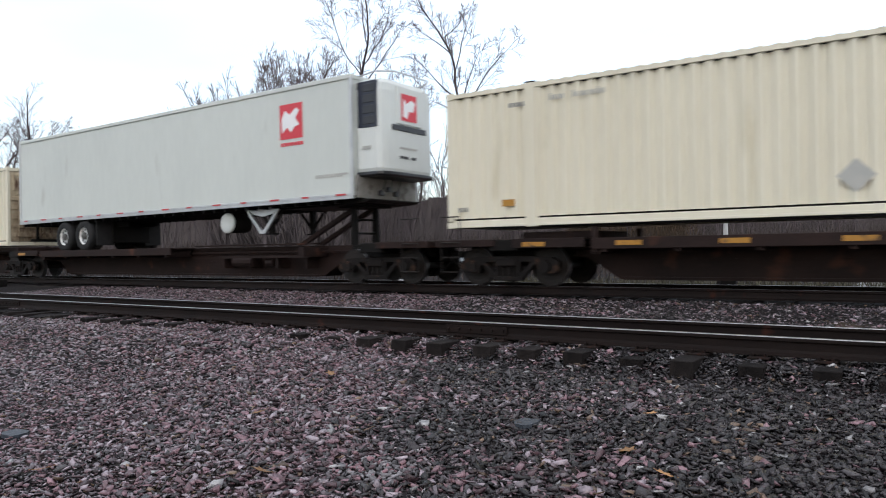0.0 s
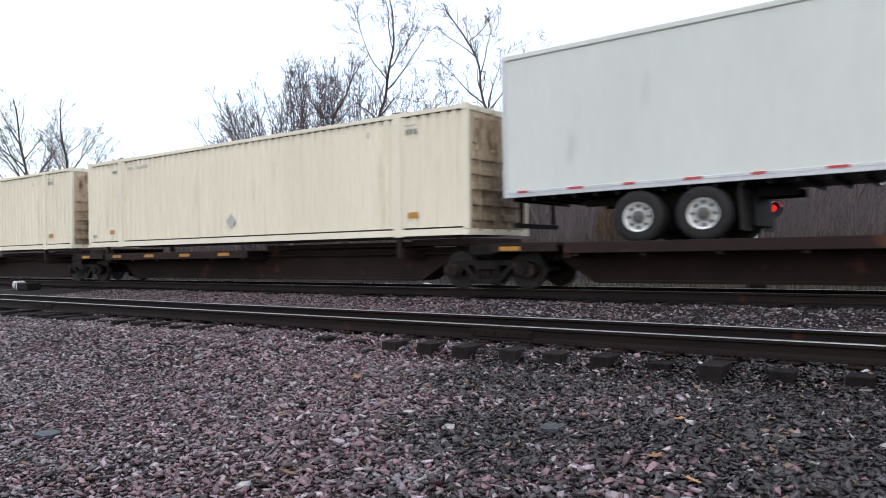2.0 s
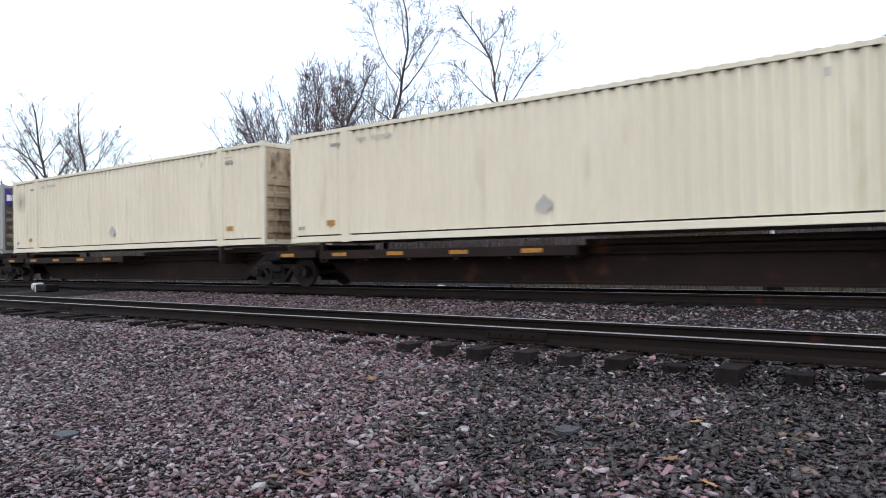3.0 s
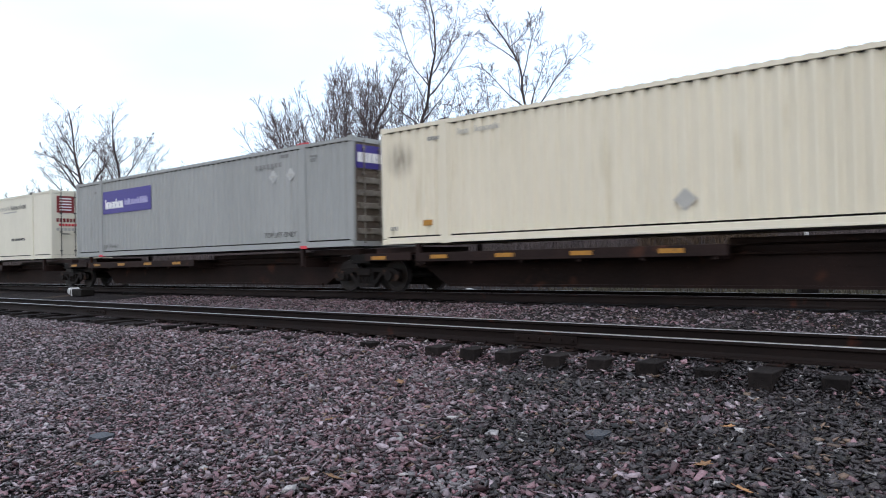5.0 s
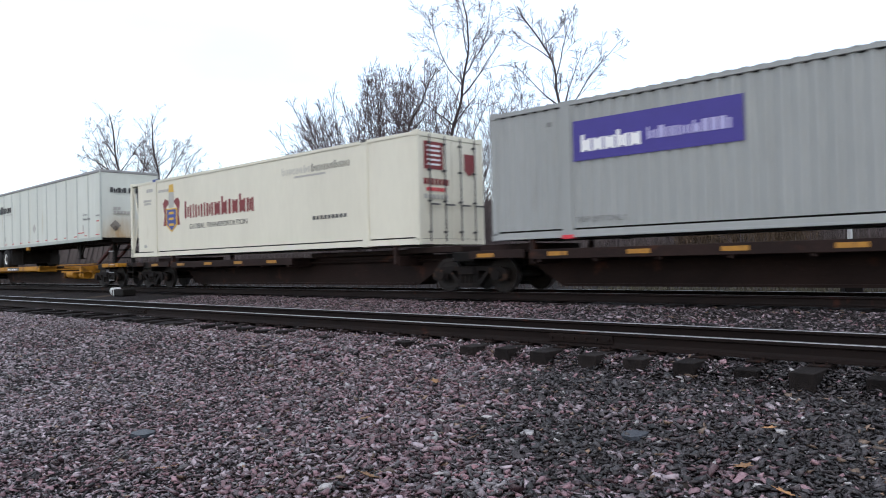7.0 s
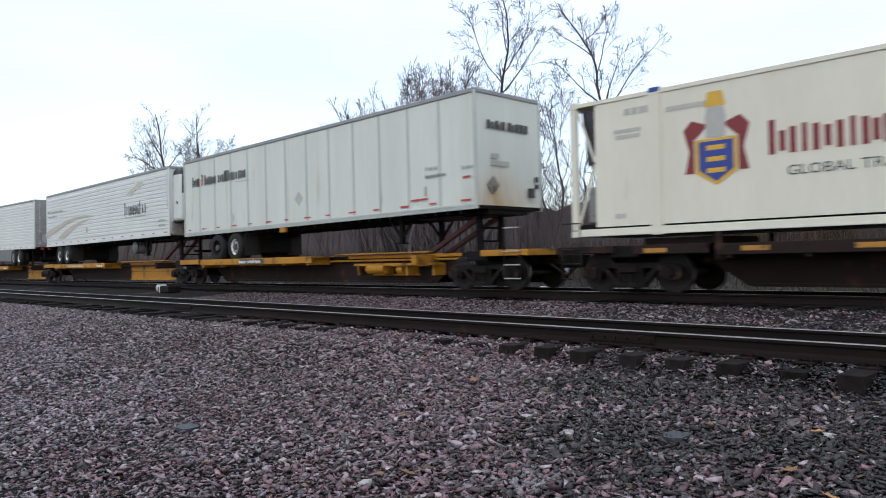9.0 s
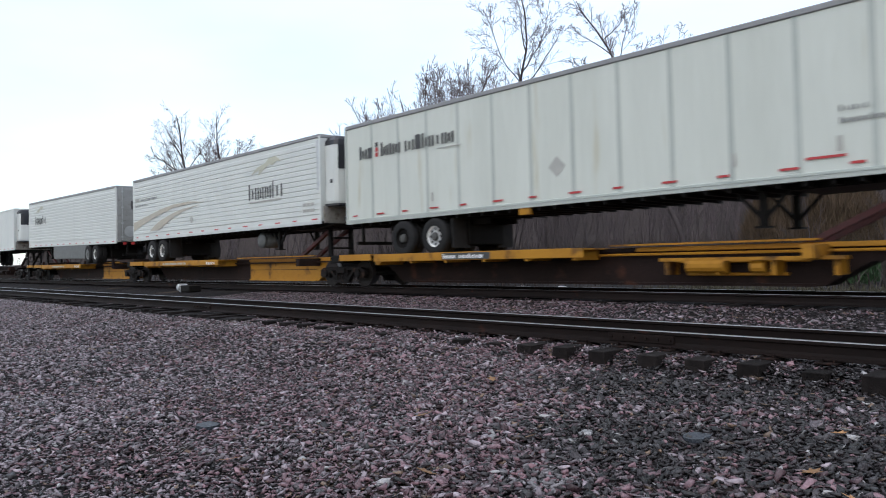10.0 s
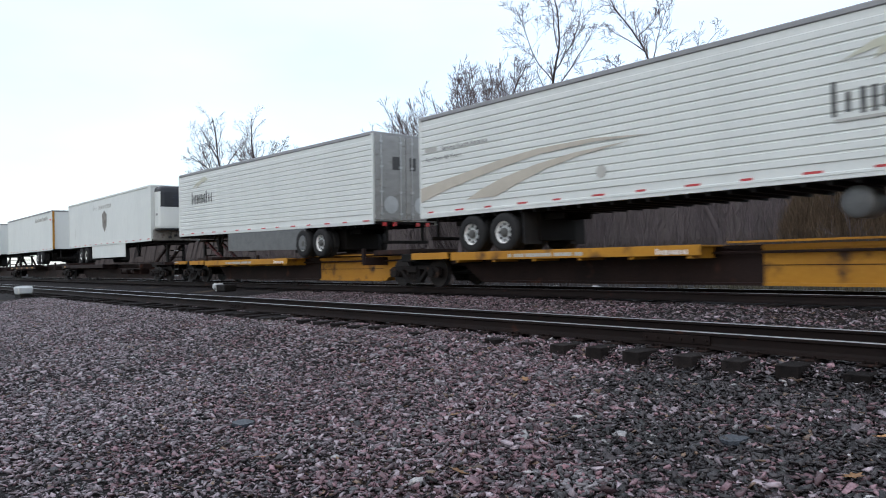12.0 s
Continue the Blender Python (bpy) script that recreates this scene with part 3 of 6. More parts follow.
def limbs_of(seed, height, girth, limbs, lean=0.0, crook=0.25, depth=3, bare=0.35, reach=1.0):
    """A forked tree: a crooked leader and the given limbs as (height, lean to the side in degrees, length, upward bend)."""
    rnd = random.Random(seed)
    out = []

    def grow(p, d, length, r, level, bend, clear):
        n = max(4, int(length / (0.62 if level < 2 else 0.40)))
        d0, phase, tip = d.copy(), rnd.uniform(0, 6.283), r * (0.16 if level == 0 else 0.30)
        for i in range(n):
            kick = Vector((rnd.uniform(-1, 1), rnd.uniform(-1, 1), rnd.uniform(-0.5, 0.5)))
            d = (d + kick * crook * (0.85 if level == 0 else 1.2) + d0 * (0.13 if level == 0 else 0.0) + Vector((0, 0, bend / n))).normalized()
            q = p + d * (length / n)
            r0, r1 = r + (tip - r) * i / n, r + (tip - r) * (i + 1) / n
            out.append((p, q, r0, r1, level))
            p, u = q, (i + 1) / n
            if level < depth and u > clear and u < 0.99:
                phase += 2.4
                for extra in range(2 if rnd.random() < (0.55, 0.58, 0.45, 0.3)[level] else 1):
                    side = d.orthogonal().normalized()
                    side.rotate(Matrix.Rotation(phase + 2.5 * extra + rnd.uniform(-0.6, 0.6), 3, d))
                    nd = (d + side * (rnd.uniform(0.55, 1.05) if level == 0 else rnd.uniform(0.6, 1.2)) + Vector((0, 0, 0.16 if level == 0 else 0.0))).normalized()
                    most = (3.0, 1.7, 1.0, 0.6)[level] * reach
                    ln = min(most, length * 0.55) * (1.15 - 0.65 * u) * rnd.uniform(0.55, 1.1)
                    grow(p, nd, ln, min(r1 * rnd.uniform(0.40, 0.62), 0.045), level + 1, bend * 0.4 + 0.12, 0.22)

    base = Vector((0, 0, 0))
    grow(base, Vector((math.sin(radians(lean)), 0, math.cos(radians(lean)))), height, girth, 0, 0.12, bare)
    leader = [s for s in out if s[4] == 0]
    boughs = []
    for h, side, length, bend in limbs:
        mark = len(out)
        s = min(leader, key=lambda q: abs(q[0].z - h))
        d = Vector((math.sin(radians(side)), rnd.uniform(-0.35, 0.35), math.cos(radians(side)))).normalized()
        grow(s[0], d, length * 0.86, s[2] * rnd.uniform(0.50, 0.66), 0, bend, 0.22)
        boughs.append([q for q in out[mark:] if q[4] == 0])
    aside = min(leader, key=lambda q: abs(q[0].z - 0.55 * height))[0].copy() if limbs else Vector()
    aside.z = 0
    stand = lambda run: [(q[0] - aside, q[1] - aside) + q[2:] for q in run]
    return stand(out), [stand(run) for run in [leader] + boughs]


def fan_of(seed, height, stems, left, right, girth):
    """Many slender stems from one stool, spread from left to right (degrees), bushy towards their tips."""
    rnd = random.Random(seed)
    out, boughs = [], []
    for k in range(stems):
        side = left + (right - left) * (k + rnd.uniform(0.1, 0.9)) / stems
        h = height * rnd.uniform(0.80, 1.0) * (1.0 - 0.0035 * abs(side))
        shift = Vector((rnd.uniform(-0.9, 0.9), rnd.uniform(-0.9, 0.9), 0))
        stem = [(s[0] + shift, s[1] + shift) + s[2:] for s in limbs_of(seed * 31 + k, h, girth * rnd.uniform(0.55, 0.95), (), side, 0.13, 2, 0.42, 0.72)[0]]
        out += stem
        boughs.append([s for s in stem if s[4] == 0])
    return out, boughs


def tree(az, dist, label, made, least=0.0125):
    x, y = -dist * math.sin(radians(az)), dist * math.cos(radians(az))
    t = thing("tree", label, "tree", "bare trees behind the tracks")
    t.matrix_basis = pose(x, y, float(ground_z(x, y)) - 0.1, 0, 0, az)
    segs, boughs = made
    for k, bough in enumerate(boughs):
        v, f = wood(bough, 0, 0, least * 1.1)
        name = "trunk" if k == 0 else "limb"
        part(name, quick_mesh(name, v, f, [BARK]), None, t)
    v, f = wood(segs, 1, 4, least * 0.78)
    part("crown", quick_mesh("crown", v, f, [FINE_TWIG]), None, t, "bare winter twigs")
    return t


TALL = "tall bare deciduous tree with open forked limbs behind the tracks"
tree(33.11, 46, TALL, limbs_of(21, 18.6, 0.18, ((9.6, 44, 7.2, 0.35), (9.9, 14, 5.0, 0.2), (10.3, -52, 4.4, 0.35), (13.4, -52, 4.2, 0.5), (14.6, 50, 3.0, 0.2), (12.2, 28, 4.4, 0.4), (15.0, -24, 3.6, 0.2)), -2.0))
tree(41.11, 46, TALL, limbs_of(25, 18.4, 0.19, ((9.8, -50, 4.6, 0.3), (11.0, 46, 5.4, 0.35), (11.9, -34, 6.6, 0.5), (12.4, 26, 7.0, 0.25), (13.6, -22, 4.6, 0.3), (9.4, 35, 3.4, 0.4)), 2.0))
tree(45.36, 48, "bare tree with a forked crown behind the tracks", limbs_of(27, 15.6, 0.16, ((9.6, -34, 5.4, 0.35), (10.4, 26, 5.0, 0.3), (8.8, -22, 6.0, 0.3), (11.4, -50, 3.0, 0.4), (9.2, 40, 4.0, 0.4)), 1.0))
SLENDER = "slender bare tree with upright limbs behind the tracks"
tree(37.97, 47, SLENDER, limbs_of(23, 11.6, 0.10, ((8.4, 24, 3.4, 0.3), (8.8, -26, 3.2, 0.3)), -2.0))
tree(36.35, 47, SLENDER, limbs_of(24, 11.6, 0.11, ((7.6, -14, 6.6, 0.1), (7.8, 14, 6.0, 0.1)), 0.0))
FAN = "bare tree with many slender stems fanning outwards"
for az, d, h, s, n, lo, hi in ((45.76, 48, 14.8, 31, 14, -22, 8), (46.98, 49, 14.6, 32, 16, -28, 0), (48.19, 51, 13.0, 33, 13, -30, -4), (43.33, 50, 15.0, 34, 10, -14, 12),
                               (42.12, 52, 13.4, 35, 8, -12, 16), (39.39, 53, 12.0, 36, 5, -14, 14), (50.42, 54, 10.6, 37, 10, -26, 4)):
    tree(az, d, FAN, fan_of(s, h, int(n * 1.5), lo, hi, 0.085), 0.016)
for az, d, h, s, n in ((30.78, 55, 13.2, 41, 6), (28.76, 57, 13.0, 42, 6), (26.94, 58, 10.0, 45, 5), (19.26, 60, 6.4, 43, 4), (13.21, 60, 6.0, 44, 4)):
    tree(az, d, "thin bare saplings at the edge of the wood", fan_of(s, h, n, -13, 13, 0.06))
OAK_TREE = "bare oak with a wide rounded crown far down the line"
tree(65.86, 72, OAK_TREE, limbs_of(51, 16.4, 0.24, ((6.2, -64, 6.0, 0.35), (7.0, -48, 7.4, 0.5), (8.2, -36, 7.0, 0.4), (7.6, 30, 6.4, 0.3), (9.4, -56, 4.4, 0.4), (10.2, 40, 4.0, 0.4), (6.6, 16, 7.0, 0.2), (11.2, -30, 4.4, 0.2)), -1.0, 0.24, 3, 0.35, 1.5), 0.012)
tree(63.34, 73, OAK_TREE, limbs_of(52, 16.0, 0.22, ((6.8, 46, 7.2, 0.5), (8.0, -36, 6.4, 0.4), (8.8, 30, 6.2, 0.3), (9.8, -26, 5.0, 0.3), (6.8, -50, 4.8, 0.5), (10.4, 50, 4.2, 0.4)), 0.0, 0.24, 3, 0.35, 1.5), 0.012)
tree(68.38, 75, OAK_TREE, limbs_of(54, 9.0, 0.16, ((4.8, -50, 4.6, 0.2), (5.6, 34, 3.4, 0.3), (6.2, -34, 3.4, 0.3)), -8.0), 0.016)
tree(60.32, 80, "small bare tree far down the line", limbs_of(53, 12.0, 0.18, ((7.8, 50, 5.2, 0.4), (8.4, -34, 4.2, 0.4), (9.0, 36, 4.4, 0.3), (8.0, 64, 4.4, 0.5)), 3.0, 0.24, 3, 0.35, 1.3), 0.014)

# the wood behind: many thin stems, brush at their feet, and the slope that closes the view
rnd = random.Random(77)
vs, fs, n0 = [], [], 0
kinds = [wood(branches(90 + k, 6.8, 0.5, 2, 0.25, (0, 0), 0.14, 0.009), 1, 2, 0.013) for k in range(6)]
posts = [wood(branches(90 + k, 6.8, 0.5, 2, 0.25, (0, 0), 0.14, 0.009), 0, 0, 0.02) for k in range(6)]
for i in range(270):
    az, d = rnd.uniform(-6, 86), rnd.uniform(40, 66)
    x, y = -d * math.sin(radians(az)), d * math.cos(radians(az))
    if y < 24:
        continue
    s, a = rnd.uniform(0.45, 1.0), rnd.uniform(0, 6.283)
    z0 = float(ground_z(x, y)) - 0.1
    rot = np.array([[math.cos(a), -math.sin(a), 0], [math.sin(a), math.cos(a), 0], [0, 0, 1]]) * s
    for v, f in (kinds[i % 6], posts[i % 6]):
        vs.append(v @ rot.T + (x, y, z0)), fs.append(f + n0)
        n0 += len(v)
tagged(new("woodland", quick_mesh("woodland", np.concatenate(vs), np.concatenate(fs), [TWIG])), "brown winter thicket of thin bare stems", "woodland", kind="stuff")


def blades(name, count, place, height, width, mat, seed, label, category):
    """Loose upright blades and sprigs, each a thin bent strip."""
    g = np.random.default_rng(seed)
    p = place(g, count)
    h, a = height * g.uniform(0.4, 1.0, count), g.uniform(0, 6.283, count)
    lean, w = g.normal(0, 0.35, (count, 2)) * h[:, None], width * g.uniform(0.5, 1.2, count)
    side = np.stack([np.cos(a), np.sin(a), np.zeros(count)], -1) * w[:, None]
    mid_p = p + np.concatenate([lean * 0.35, (h * 0.55)[:, None]], 1)
    top = p + np.concatenate([lean, h[:, None]], 1)
    v = np.stack([p - side, p + side, mid_p + side * 0.7, mid_p - side * 0.7, top], 1).reshape(-1, 3)
    f = (np.array([(0, 1, 2), (0, 2, 3), (3, 2, 4)])[None] + 5 * np.arange(count)[:, None, None]).reshape(-1, 3)
    return tagged(new(name, quick_mesh(name, v, f, [mat])), label, category, kind="stuff")


def belt(y0, y1, x0=-120, x1=14):
    def put(g, n):
        x, y = g.uniform(x0, x1, n), g.uniform(y0, y1, n)
        return np.stack([x, y, ground_z(x, y)], -1)
    return put


blades("undergrowth", 36000, belt(34, 60), 2.3, 0.026, BRUSH, 5, "brown leafless brush under the trees", "brush")
blades("undergrowth", 5000, belt(24, 34), 1.0, 0.03, BRUSH, 6, "low brown brush beyond the ditch", "brush")
blades("grass", 5000, belt(20, 26, -14, 12), 0.35, 0.02, GRASS, 7, "wet grass on the verge", "grass")


def willow(g, n):
    a, r = g.uniform(0, 6.283, n), 3.7 * np.sqrt(g.uniform(0, 1, n))
    x, y = -15.4 + r * np.cos(a), 42 + r * np.sin(a)
    return np.stack([x, y, ground_z(x, y) + 5.5 * np.sqrt(np.clip(1 - (r / 3.8) ** 2, 0, 1)) * g.uniform(0, 1, n) ** 0.7], -1)


blades("shrub", 34000, willow, 1.0, 0.020, STRAW, 8, "tan dry rounded willow shrub at the wood's edge", "shrub")


def evergreen(g, n):
    a, r = g.uniform(0, 6.283, n), 0.85 * np.sqrt(g.uniform(0, 1, n))
    x, y = -9.6 + r * np.cos(a), 30 + r * np.sin(a)
    return np.stack([x, y, ground_z(x, y) + 1.5 * np.sqrt(np.clip(1 - (r / 0.9) ** 2, 0, 1)) * g.uniform(0, 1, n)], -1)


blades("shrub", 2500, evergreen, 0.30, 0.022, EVERGREEN, 9, "small green evergreen shrub beyond the tracks", "shrub")
vs, fs, n0 = [], [], 0
for i in range(70):
    az, d = rnd.uniform(6, 31), rnd.uniform(64, 80)
    x, y = -d * math.sin(radians(az)), d * math.cos(radians(az))
    s, a = rnd.uniform(0.95, 1.55), rnd.uniform(0, 6.283)
    rot = np.array([[math.cos(a), -math.sin(a), 0], [math.sin(a), math.cos(a), 0], [0, 0, 1]]) * s
    for v, f in (kinds[i % 6], posts[i % 6]):
        vs.append(v @ rot.T + (x, y, float(ground_z(x, y)) - 0.1)), fs.append(f + n0)
        n0 += len(v)
tagged(new("woodland", quick_mesh("woodland", np.concatenate(vs), np.concatenate(fs), [FINE_TWIG])), "hazy line of bare trees beyond the shrub", "woodland", kind="stuff")
bm = bmesh.new()
cols = 700
for k in range(cols + 1):
    az = radians(-25 + 115 * k / cols)
    d = 78 + 50 * max(0.0, math.sin(az)) ** 3
    x, y = -d * math.sin(az), max(30.0, d * math.cos(az))
    top = 7.0 + 0.5 * math.sin(k * 0.13) + 0.4 * math.sin(k * 0.29 + 1) + rnd.uniform(-0.4, 0.4)
    bm.verts.new((x, y, -1.0))
    bm.verts.new((x + rnd.uniform(-0.5, 0.5), y + 2.0, float(ground_z(x, min(y, 60))) + top))
    bm.verts.new((x * 1.2, y * 1.2 + 8, -1.0))
bm.verts.ensure_lookup_table()
for k in range(cols):
    for o in (0, 1):
        bm.faces.new([bm.verts[3 * k + o], bm.verts[3 * k + 3 + o], bm.verts[3 * k + 4 + o], bm.verts[3 * k + 1 + o]])
tagged(new("backdrop", shell("backdrop", bm, HILL)), "hazy brown wooded slope closing the distance", "woods", kind="structure")

litter_strip = sheet("leaf_litter", np.arange(-60, 14, 1.0), np.arange(17.0, 21.6, 0.5), REDDIRT)
litter_strip.location.z = 0.012
tagged(litter_strip, "red-brown wet leaf litter beyond the far rail", "leaf litter", kind="stuff")


# ---------------------------------------------------------------- rail cars
def bogie_mesh():
    bm = bmesh.new()
    for s in (-1, 1):
        y0, y1 = (s * 1.0 - 0.07, s * 1.0 + 0.07)
        prism(bm, [(-1.18, 0.36), (-1.12, 0.28), (-0.72, 0.28), (-0.62, 0.40), (0.62, 0.40), (0.72, 0.28), (1.12, 0.28), (1.18, 0.36), (1.17, 0.52), (1.02, 0.60),
                   (0.55, 0.63), (-0.55, 0.63), (-1.02, 0.60), (-1.17, 0.52)][:2] + [(-0.72, 0.28), (-0.66, 0.47), (-0.5, 0.52), (0.5, 0.52), (0.66, 0.47), (0.72, 0.28), (1.12, 0.28), (1.18, 0.36),
                   (1.17, 0.52), (1.02, 0.60), (0.55, 0.63), (-0.55, 0.63), (-1.02, 0.60), (-1.17, 0.52)], y0, y1)
        for m in (-1, 1):   # diagonal struts down to the spring seat
            prism(bm, [(m * 0.66, 0.50), (m * 0.56, 0.52), (m * 0.24, 0.22), (m * 0.34, 0.15)], y0, y1)
            prism(bm, [(m * 0.30, 0.52), (m * 0.22, 0.52), (m * 0.22, 0.20), (m * 0.30, 0.20)], y0, y1)
            tube(bm, (m * 0.875, s * 0.98, 0.42), (m * 0.875, s * 1.13, 0.42), 0.13, seg=12)
        box(bm, -0.36, 0.36, y0 - 0.02, y1 + 0.02, 0.12, 0.21, 0.01)
        for k in (-0.14, 0.0, 0.14):
            tube(bm, (k, s * 1.0, 0.21), (k, s * 1.0, 0.44), 0.06, seg=8)
    box(bm, -0.22, 0.22, -1.12, 1.12, 0.42, 0.60, 0.02)
    tube(bm, (0, 0, 0.58), (0, 0, 0.72), 0.25, seg=14)
    return shell("bogie", bm, BOGIE_STEEL)


def wheelset_mesh():
    bm = bmesh.new()
    for s in (-1, 1):
        o = s * 0.7525
        lathe(bm, [(0.30, o - 0.06), (0.335, o - 0.065), (0.42, o - 0.065), (0.42, o + 0.065), (0.335, o + 0.065), (0.30, o + 0.02), (0.13, o + 0.03), (0.13, o - 0.06)][::1], 28)
        for f in bm.faces:
            c = f.calc_center_median()
            if abs(math.hypot(c.x, c.z) - 0.42) < 0.01 and abs(c.y - o) < 0.01:
                f.material_index = 1
    tube(bm, (0, -1.02, 0), (0, 1.02, 0), 0.075, seg=12)
    return shell("wheelset", bm, [IRON, TREAD])


BOGIE, WHEELSET = bogie_mesh(), wheelset_mesh()


def add_bogie(car, x):
    b = part("bogie", BOGIE, None, car, "rust-dusted cast-steel bogie", at=pose(x, 0, 0))
    for a in (-0.875, 0.875):
        w = part("wheelset", WHEELSET, None, b, at=pose(a, 0, 0.42))
        WHEELSETS.append((w, a))


def spine_car(label, xs, hitches, yellow=False, ends=(True, True)):
    """An articulated spine car on the bogies xs, left to right; hitches: (x, side) of the stands that hold trailer noses."""
    car = thing("spine_car", label, "rail car", "rail cars of the train")
    paint = YELLOW if yellow else BROWN
    for x in xs:
        add_bogie(car, x)
    for xa, xb in zip(xs, xs[1:]):
        split = xa + 9.5
        turn_at = xa + 10.3
        for lo, hi, mat in ((xa, turn_at, BROWN), (turn_at, xb, BROWN if xb == xs[-1] else paint)):
            bm = bmesh.new()
            pts = [(lo, 0.62), (lo + 1.5, 0.60), (lo + 2.2, 0.14), (hi, 0.14), (hi, 0.95), (lo, 0.95)] if lo == xa else [(lo, 0.14), (hi - 2.4, 0.14), (hi - 1.6, 0.60), (hi, 0.62), (hi, 0.95), (lo, 0.95)]
            prism(bm, pts, -0.34, 0.34)
            sill = part("centre_sill", bm, mat, car, "deep yellow steel spine" if mat is YELLOW else "rust-brown steel spine")
            for z in (0.16, 0.90, 0.56):      # flanges and weld seam stand proud
                bm = bmesh.new()
                box(bm, lo + 2.3 if lo == xa else lo, hi if lo == xa else hi - 2.5, -0.40 if z != 0.56 else -0.352, -0.34, z - 0.03, z + 0.03 if z != 0.56 else z - 0.015)
                part("flange", bm, BROWN if z == 0.56 else mat, sill)
        if yellow and xb == xs[-1]:
            for z0, z1, y0, y1, a, b in ((0.86, 0.955, -0.46, -0.36, turn_at, xb - 0.6), (0.60, 0.66, -0.44, -0.36, turn_at + 0.8, xb - 2.6), (0.34, 0.40, -0.44, -0.36, turn_at + 1.2, xb - 3.0)):
                part("side_beam", box(bmesh.new(), a, b, y0, y1, z0, z1, 0.01), YELLOW, car, "yellow steel side beam")
        bm = bmesh.new()                       # tread deck for trailer wheels over the left half
        for s in (-1, 1):
            y0, y1 = (-1.30, -0.42) if s < 0 else (0.42, 1.30)
            box(bm, xa + 2.0, split, y0, y1, 0.93, 0.965, 0.006)
            box(bm, xa + 2.0, split, s * 1.30 - 0.03, s * 1.30 + 0.03, 0.76, 0.975, 0.008)
            box(bm, xa + 0.25, xa + 1.85, s * 1.30 - 0.03, s * 1.30 + 0.03, 0.80, 0.99, 0.008)
            box(bm, xa + 0.25, xa + 1.85, y0, y1, 0.95, 0.985, 0.006)
            for k in range(6):
                box(bm, xa + 2.2 + 1.4 * k, xa + 2.3 + 1.4 * k, y0, y1, 0.70, 0.93)
        part("wheel_deck", bm, paint, car, "steel wheel deck with yellow edge" if yellow else "rust-brown steel wheel deck")
        for k, lx in enumerate((0.5, 2.5, 4.4, 6.3, 8.2)):
            bm = bmesh.new()
            box(bm, xa + lx, xa + lx + 0.5, -1.336, -1.33, 0.83, 0.92)
            if not yellow and not (k > 0 and any(xa < h[0] < xb + 0.5 for h in hitches)):
                part("reflector", bm, REFLECT, car, "yellow reflective patch")
            else:
                bm.free()
        if yellow and xb == xs[-1]:
            plate([(0, 0), (1.75, 0), (1.75, 0.17), (0, 0.17)], INK, car, pose(xa + 4.95, -1.334, 0.78, 90), "number_plate", "black plate with the car's number")
            bars([0.14, 0.14, 0.14, -0.08, 0.16, 0.16, 0.16, 0.16, 0.10], 0.12, PRINT_WHITE, car, pose(xa + 5.0, -1.340, 0.805, 90), gap=0.22, hollow=0.035)
        elif yellow:
            bars([0.12, -0.05, 0.1, 0.1, 0.1, -0.02, 0.1, 0.12, 0.1, 0.1, 0.1, 0.1, 0.1, -0.05, 0.1, 0.1, 0.06, 0.1, 0.1, -0.05, 0.1, 0.1], 0.085, FADED, car, pose(xa + 4.2, -1.334, 0.81, 90), gap=0.22)
            bars([0.22, 0.22, 0.22], 0.13, PRINT_WHITE, car, pose(xa + 8.5, -1.334, 0.785, 90), gap=0.25, label="white owner's mark in plain bars", hollow=0.045)
        bm = bmesh.new()                       # cross bearers, pipes and brake gear along the spine
        carries_trailer = any(xa < h[0] < xb + 0.5 for h in hitches)
        for bx, half in ((xa + 2.05, 1.24), (xb - 2.35, 1.22)):
            box(bm, bx - 0.10, bx + 0.10, -half, half, 0.66, 0.92, 0.01)
            for s in (-1, 1):
                if not carries_trailer:
                    box(bm, bx - 0.06, bx + 0.06, s * half - 0.06, s * half + 0.06, 0.70, 1.20, 0.01)
        tube(bm, (xa + 1, -0.48, 0.80), (xb - 1, -0.48, 0.80), 0.03, seg=6)
        if xb == xs[-1]:
            tube(bm, (split + 2.2, -0.75, 0.55), (split + 3.0, -0.75, 0.55), 0.15, seg=12)
            tube(bm, (split + 3.5, -0.7, 0.52), (split + 3.75, -0.7, 0.52), 0.12, seg=10)
            box(bm, split + 1.6, split + 5.2, -0.86, -0.60, 0.64, 0.71)
            for k in range(4):
                box(bm, split + 1.7 + 1.1 * k, split + 1.78 + 1.1 * k, -0.80, -0.36, 0.36, 0.70)
        if not carries_trailer:
            box(bm, split - 0.3, xb - 2.5, -0.36, 0.36, 0.955, 1.10, 0.01)
            box(bm, xb - 2.2, xb - 0.3, -0.95, 0.95, 0.985, 1.13, 0.01)
            box(bm, xa + 0.3, xa + 1.9, -0.95, 0.95, 0.99, 1.13, 0.01)
        part("underframe", bm, YELLOW if yellow and xb == xs[-1] else BROWN, car, "cross bearers and brake gear")
        bm = bmesh.new()
        box(bm, split + 0.2, xb - 2.4, -0.62, -0.44, 0.99, 1.03)
        part("walkway", bm, BROWN if not yellow else YELLOW, car, "narrow steel walkway strip")
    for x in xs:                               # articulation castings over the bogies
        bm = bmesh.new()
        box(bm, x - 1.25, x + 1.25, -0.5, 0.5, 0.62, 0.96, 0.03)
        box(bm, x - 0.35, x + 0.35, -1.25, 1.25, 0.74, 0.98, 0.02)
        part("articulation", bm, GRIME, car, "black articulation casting")
